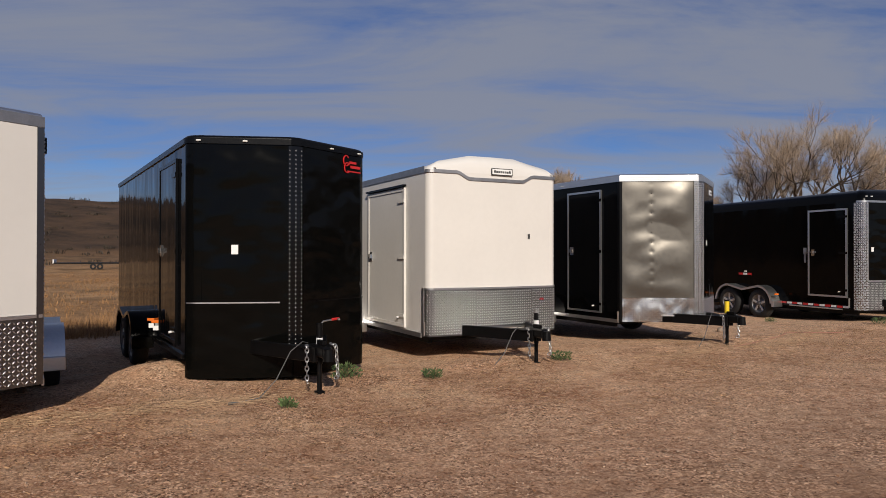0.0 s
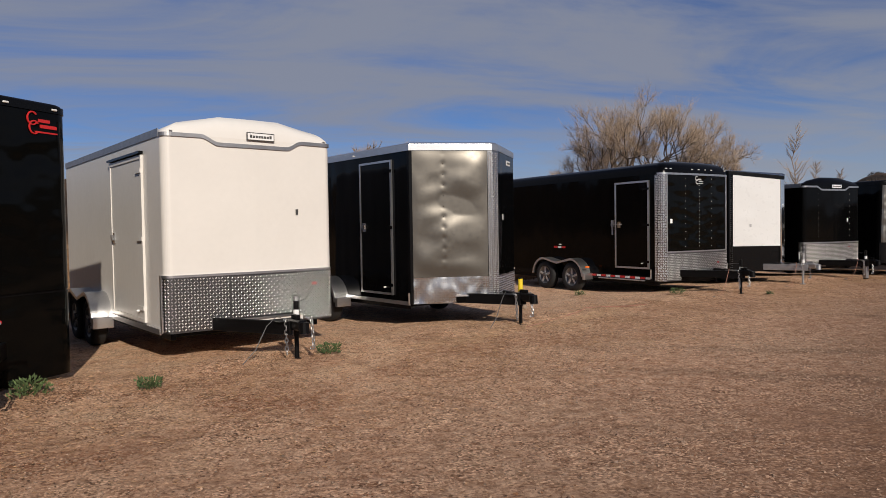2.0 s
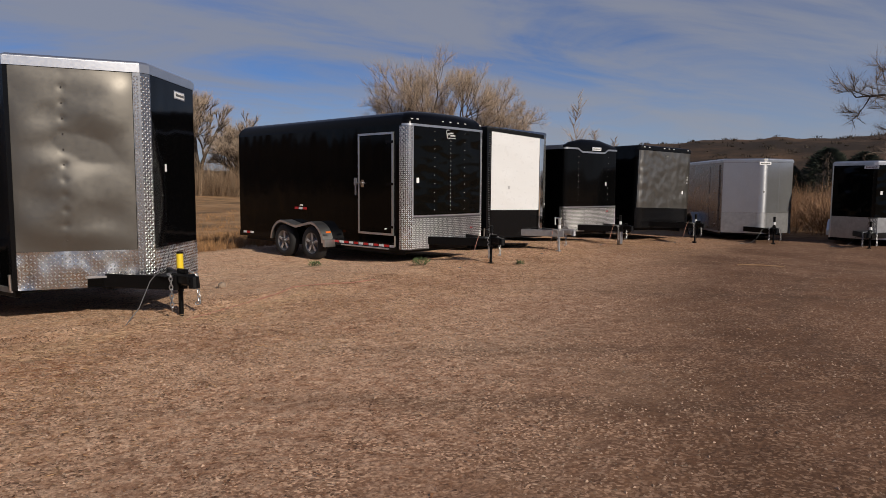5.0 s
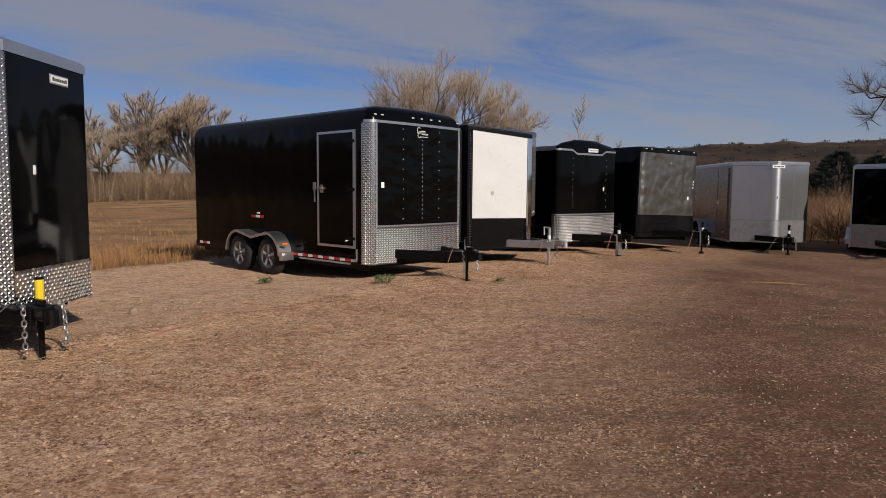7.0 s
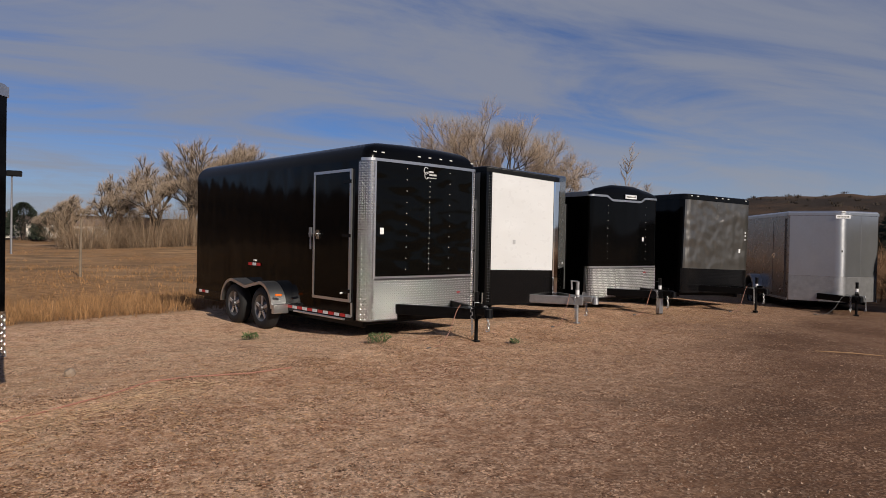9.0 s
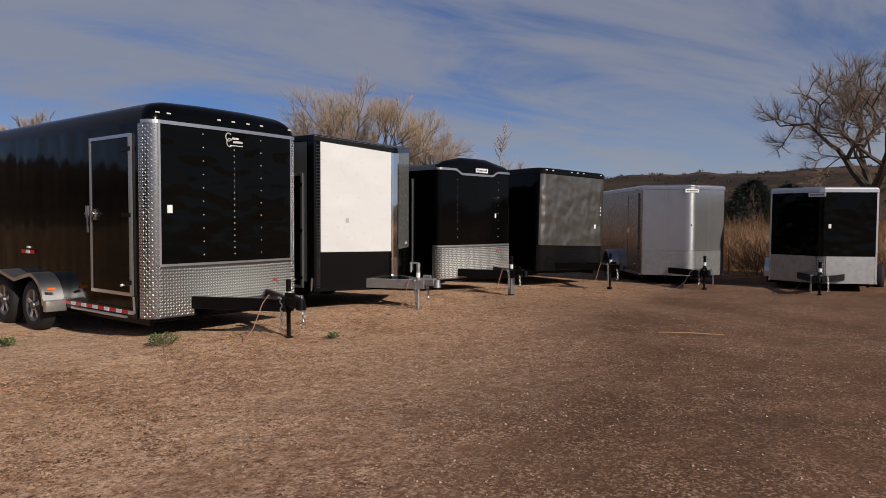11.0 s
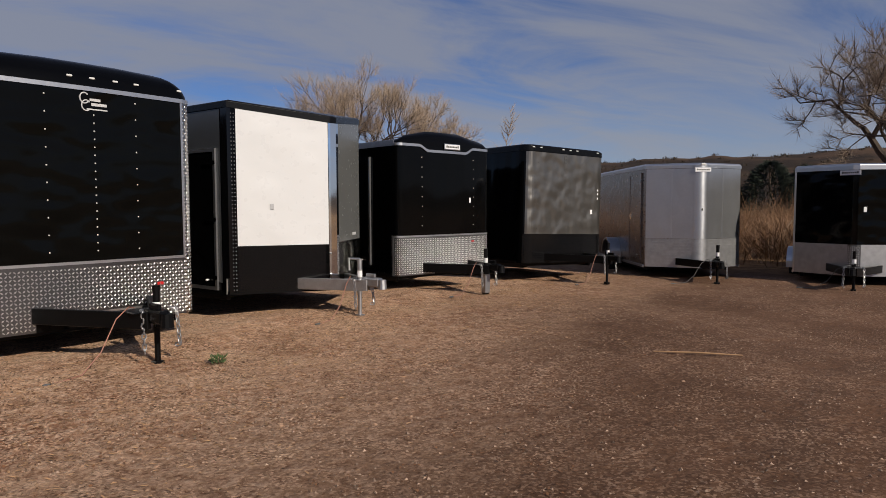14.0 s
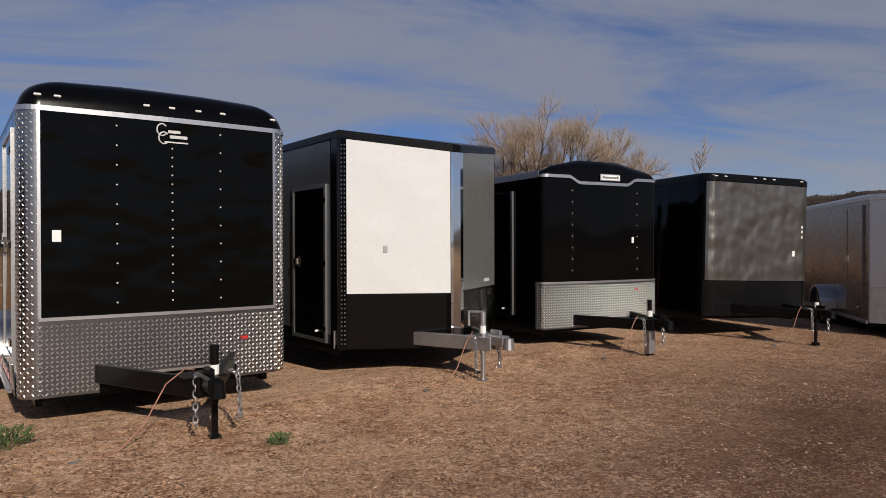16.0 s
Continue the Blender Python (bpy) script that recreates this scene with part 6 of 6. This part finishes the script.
def far_things():
    for x, y, h, r, s in ((58, 38, 4.9, 2.2, 1), (60.5, 36.5, 4.6, 2.1, 2), (56.5, 40.5, 3.6, 1.6, 3), (62.5, 34.5, 3.6, 1.7, 4)):
        juniper(x, y, h, r, s)
    rnd = random.Random(20)
    for i, (x, y) in enumerate(((-31, 160), (-27, 162), (-22, 158), (-17, 161), (-12, 157))):
        juniper(x, y, rnd.uniform(5, 7.5), 3.2, 30 + i)
    # pale houses far across the field
    for x, y, w in ((-24.5, 175, 9), (-15, 178, 7), (-7, 186, 8)):
        z = ground_z(x, y)
        hs = tagged(new("house"), "small pale house far across the field", "house", group="far houses")
        hs.location = (x, y, z)
        part("wall", prism([(-w / 2, -3), (w / 2, -3), (w / 2, 3), (-w / 2, 3)], -1.0, 3.0), M["wall"], hs)
        part("roof", ([(-w / 2 - 0.4, -3.4, 2.95), (w / 2 + 0.4, -3.4, 2.95), (w / 2 + 0.4, 3.4, 2.95), (-w / 2 - 0.4, 3.4, 2.95), (-w / 2 - 0.4, 0, 4.6), (w / 2 + 0.4, 0, 4.6)], [(0, 1, 5, 4), (2, 3, 4, 5), (1, 2, 5), (3, 0, 4), (3, 2, 1, 0)]), M["roof"], hs)
        for xx in (-w * 0.28, w * 0.22):
            part("window", box(xx - 0.6, xx + 0.6, -3.05, -2.99, 1.1, 2.2), M["glass"], hs)
    # fence posts in the field
    for x, y, h in ((3.15, 40.0, 2.6), (-9.5, 52.0, 2.0), (-20, 60, 2.0), (-30.5, 66, 2.0)):
        z = ground_z(x, y)
        tagged(obj("fence_post", *tube([(x, y, z - 0.2), (x, y, z + h * 0.62), (x + 0.01, y, z + h)], [0.06, 0.055, 0.045], 8), M["wood"]), "weathered wooden post standing in the field", "post", group="posts in the field")
    # tall yard lamp
    x, y = -5.0, 74.0
    z = ground_z(x, y)
    lp = tagged(new("yard_lamp"), "tall steel yard lamp with a square head", "lamp")
    lp.location = (x, y, z)
    part("pole", tube([(0, 0, 0), (0, 0, 7.2)], [0.10, 0.06], 8), M["galv"], lp)
    part("lamp_head", join(box(-0.4, 0.75, -0.25, 0.25, 6.75, 7.25, 0.05)), M["steel"], lp)
    # utility poles below the hill
    for x, y in ((-62, 135), (-46, 142)):
        z = ground_z(x, y)
        up = tagged(new("utility_pole"), "wooden utility pole with crossarm beyond the field", "pole", group="utility poles")
        up.location = (x, y, z)
        part("pole", tube([(0, 0, -0.2), (0, 0, 6.5)], [0.16, 0.11], 8), M["wood"], up)
        part("crossarm", box(-1.0, 1.0, -0.06, 0.06, 5.8, 5.95), M["wood"], up)
    # flatbed trailer parked far across the field
    x, y = -52, 100
    fb = tagged(new("flatbed_trailer"), "dark flatbed trailer parked far across the field", "trailer")
    fb.matrix_world = Matrix.Translation((x, y, ground_z(x, y))) @ pose(0, 0, 0, 0, 0, 20)
    part("deck", box(-4.5, 4.5, -1.1, 1.1, 0.85, 1.05), M["steel"], fb)
    part("headboard", box(-4.6, -4.45, -1.1, 1.1, 0.9, 1.5), M["label"], fb)
    for xx in (0.6, 1.5):
        part("wheel", moved(lathe([(0.2, 0), (0.42, 0.02), (0.45, 0.1), (0.42, 0.22), (0.2, 0.24)], 16), Matrix.Translation((xx, -1.1, 0.45)) @ pose(0, 0, 0, 0, 0, 90)), M["rubber"], fb)
    # reddish cord, a stick and a stone lying on the lot
    cord = [(4.5, 10.5), (5.25, 11.12), (5.77, 11.63), (6.05, 11.98), (6.4, 12.15), (7.0, 12.3), (7.47, 12.5)]
    tagged(obj("cord", *tube([(x, y, ground_z(x, y) + 0.008) for x, y in cord], 0.008, 6), M["cable_red"], smooth=True), "thin faded red cord lying across the dirt", "cord")
    tagged(obj("stick", *tube([(14.45, 11.6, ground_z(14.45, 11.6) + 0.02), (14.75, 11.3, ground_z(14.75, 11.3) + 0.03), (15.05, 11.05, ground_z(15.05, 11.05) + 0.02)], [0.006, 0.009, 0.005], 7), M["straw"]), "pale bleached stick lying on the dirt", "stick")
    z = ground_z(5.3, 13.0)
    tagged(obj("stone", *moved(lathe([(0.001, -0.05), (0.04, -0.045), (0.06, -0.01), (0.05, 0.03), (0.025, 0.05), (0.001, 0.055)], 9), Matrix.Translation((5.3, 13.0, z + 0.03)) @ pose(0, 0, 0, 20, 60, 15)), M["twig_dark"]), "dark stone lying on the dirt", "stone")
    # fallen branches in the brush
    for i, (x, y, a, ln) in enumerate(((27.5, 21.0, 30, 3.2), (29.0, 19.8, -20, 2.4), (26.8, 22.2, 75, 2.0), (30.5, 20.8, 10, 2.8))):
        z = ground_z(x, y)
        c, s = math.cos(radians(a)), math.sin(radians(a))
        tagged(obj("fallen_branch", *join(tube([(x, y, z + 0.15), (x + c * ln * 0.5, y + s * ln * 0.5, z + 0.5), (x + c * ln, y + s * ln, z + 0.65)], [0.09, 0.07, 0.03], 7), tube([(x + c * ln * 0.5, y + s * ln * 0.5, z + 0.5), (x + c * ln * 0.8 + 0.3, y + s * ln * 0.8, z + 1.2)], [0.04, 0.015], 6)), M["wood"]), "bleached fallen branch lying in the brush", "branch", group="fallen branches")


def litter():
    """Gravel and straw lying on the lot, each one joined sheet of small pieces."""
    rnd = random.Random(14)
    vs, fs = [], []
    n = 0
    while n < 75000:
        r = 18 * rnd.random() ** 0.75
        a = rnd.uniform(0, 6.283)
        x, y = 6.5 + r * math.cos(a), 8.5 + r * math.sin(a) * 0.9
        d = lot_line(x, y)
        if d < -3.5 or noise.noise((x * 0.9, y * 0.9, 7)) < rnd.uniform(-0.5, 0.35):
            continue
        n += 1
        s = 0.004 + 0.009 * rnd.random() ** 3
        p = Vector((x, y, ground_z(x, y) + s * 0.15))
        o = len(vs)
        q = rnd.uniform(0, 6.283)
        vs += [p + Vector((math.cos(q + k * 2.094) * s * rnd.uniform(0.7, 1.4), math.sin(q + k * 2.094) * s * rnd.uniform(0.7, 1.4), 0)) for k in range(3)]
        vs.append(p + Vector((rnd.uniform(-0.3, 0.3) * s, rnd.uniform(-0.3, 0.3) * s, s * rnd.uniform(0.6, 1.0))))
        fs += [(o + k, o + (k + 1) % 3, o + 3) for k in range(3)]
    tagged(obj("gravel", vs, fs, M["stone"]), "loose pale gravel scattered over the dirt lot", "gravel", kind="stuff")
    vs, fs = [], []
    n = 0
    while n < 52000:
        t, d = rnd.uniform(-6, 26), rnd.gauss(0.3, 1.1)
        x, y = -1.3 + 0.872 * t + 0.49 * d, 7.0 + 0.49 * t - 0.872 * d
        if noise.noise((x * 0.8, y * 0.8, 2)) < rnd.uniform(-0.7, 0.3):
            continue
        n += 1
        a = rnd.uniform(0, 6.283)
        ln, w = rnd.uniform(0.012, 0.055), rnd.uniform(0.0015, 0.005)
        z = ground_z(x, y) + rnd.uniform(0.004, 0.014)
        u, v = Vector((math.cos(a), math.sin(a), rnd.uniform(-0.1, 0.3))) * ln, Vector((-math.sin(a), math.cos(a), rnd.uniform(-0.5, 0.5))) * w
        p = Vector((x, y, z))
        o = len(vs)
        vs += [p - v, p + u * 0.5 - v * 0.6 + Vector((0, 0, w)), p + u, p + v]
        fs += [(o, o + 1, o + 2, o + 3)]
    tagged(obj("straw_litter", vs, fs, M["straw"]), "dry straw and leaf litter along the row of couplers", "litter", kind="stuff")


def leaf_drifts():
    """Dead leaves and bark crumbs, gathered in loose dark drifts over the lot."""
    rnd = random.Random(44)
    vs, fs = [], []
    n = 0
    while n < 42000:
        t, d = rnd.uniform(-7, 24), 5.0 * rnd.random() ** 1.7 - 0.7
        x, y = -1.3 + 0.872 * t + 0.49 * d, 7.0 + 0.49 * t - 0.872 * d
        if noise.noise((x * 1.5, y * 1.5, 21)) + 0.5 * noise.noise((x * 4.5, y * 4.5, 9)) < rnd.uniform(-0.25, 0.5):
            continue
        n += 1
        a, ln = rnd.uniform(0, 6.283), rnd.uniform(0.006, 0.022)
        p = Vector((x, y, ground_z(x, y) + rnd.uniform(0.003, 0.012)))
        u = Vector((math.cos(a), math.sin(a), rnd.uniform(-0.2, 0.5))) * ln
        v = Vector((-math.sin(a), math.cos(a), rnd.uniform(-0.4, 0.4))) * ln * rnd.uniform(0.25, 0.55)
        o = len(vs)
        vs += [p, p + u * 0.5 + v, p + u, p + u * 0.5 - v]
        fs += [(o, o + 1, o + 2, o + 3)]
    tagged(obj("leaf_litter", vs, fs, M["leaf"]), "dark dead leaves drifted in patches over the dirt", "litter", kind="stuff")
    # clods and matted straw lumps trodden up along the couplers
    vs, fs = [], []
    n = 0
    while n < 9000:
        t, d = rnd.uniform(-5, 22), rnd.gauss(0.9, 1.1)
        x, y = -1.3 + 0.872 * t + 0.49 * d, 7.0 + 0.49 * t - 0.872 * d
        if noise.noise((x * 0.7, y * 0.7, 31)) < rnd.uniform(-0.6, 0.3):
            continue
        n += 1
        r = 0.006 + 0.017 * rnd.random() ** 3
        p = Vector((x, y, ground_z(x, y) - r * 0.15))
        o, q = len(vs), rnd.uniform(0, 6.283)
        for k in range(5):
            c = q + k * 1.257
            vs.append(p + Vector((math.cos(c), math.sin(c), 0)) * r * rnd.uniform(0.7, 1.4))
        for k in range(5):
            c = q + k * 1.257 + 0.4
            vs.append(p + Vector((math.cos(c) * 0.6, math.sin(c) * 0.6, rnd.uniform(0.35, 0.6))) * r)
        vs.append(p + Vector((0, 0, r * 0.7)))
        fs += [(o + k, o + (k + 1) % 5, o + 5 + (k + 1) % 5, o + 5 + k) for k in range(5)] + [(o + 5 + k, o + 5 + (k + 1) % 5, o + 10) for k in range(5)]
    tagged(obj("dirt_clods", vs, fs, M["clod"], smooth=False), "pale dry clods and straw lumps trodden into the dirt", "clods", kind="stuff")
    # bleached straw stalks raked into a long thin drift
    vs, fs = [], []
    for (x0, y0), (x1, y1), c in (((-3.9, 5.6), (-1.6, 6.9), 900), ((2.6, 9.3), (4.6, 10.6), 500), ((4.6, 10.4), (6.6, 12.0), 700)):
        for _ in range(c):
            f = rnd.random()
            x, y = x0 + (x1 - x0) * f + rnd.gauss(0, 0.16), y0 + (y1 - y0) * f + rnd.gauss(0, 0.13)
            a = math.atan2(y1 - y0, x1 - x0) + rnd.gauss(0, 0.8)
            ln, w = rnd.uniform(0.03, 0.14), rnd.uniform(0.0015, 0.003)
            p = Vector((x, y, ground_z(x, y) + rnd.uniform(0.006, 0.018)))
            u, v = Vector((math.cos(a), math.sin(a), rnd.uniform(-0.04, 0.06))) * ln, Vector((-math.sin(a), math.cos(a), 0.4)) * w
            o = len(vs)
            vs += [p - v, p + u - v, p + u + v, p + v]
            fs += [(o, o + 1, o + 2, o + 3)]
    tagged(obj("straw_drift", vs, fs, M["stalk"]), "bleached straw stalks lying in a long thin drift", "litter", kind="stuff")


brush_and_weeds()
far_things()
litter()
leaf_drifts()
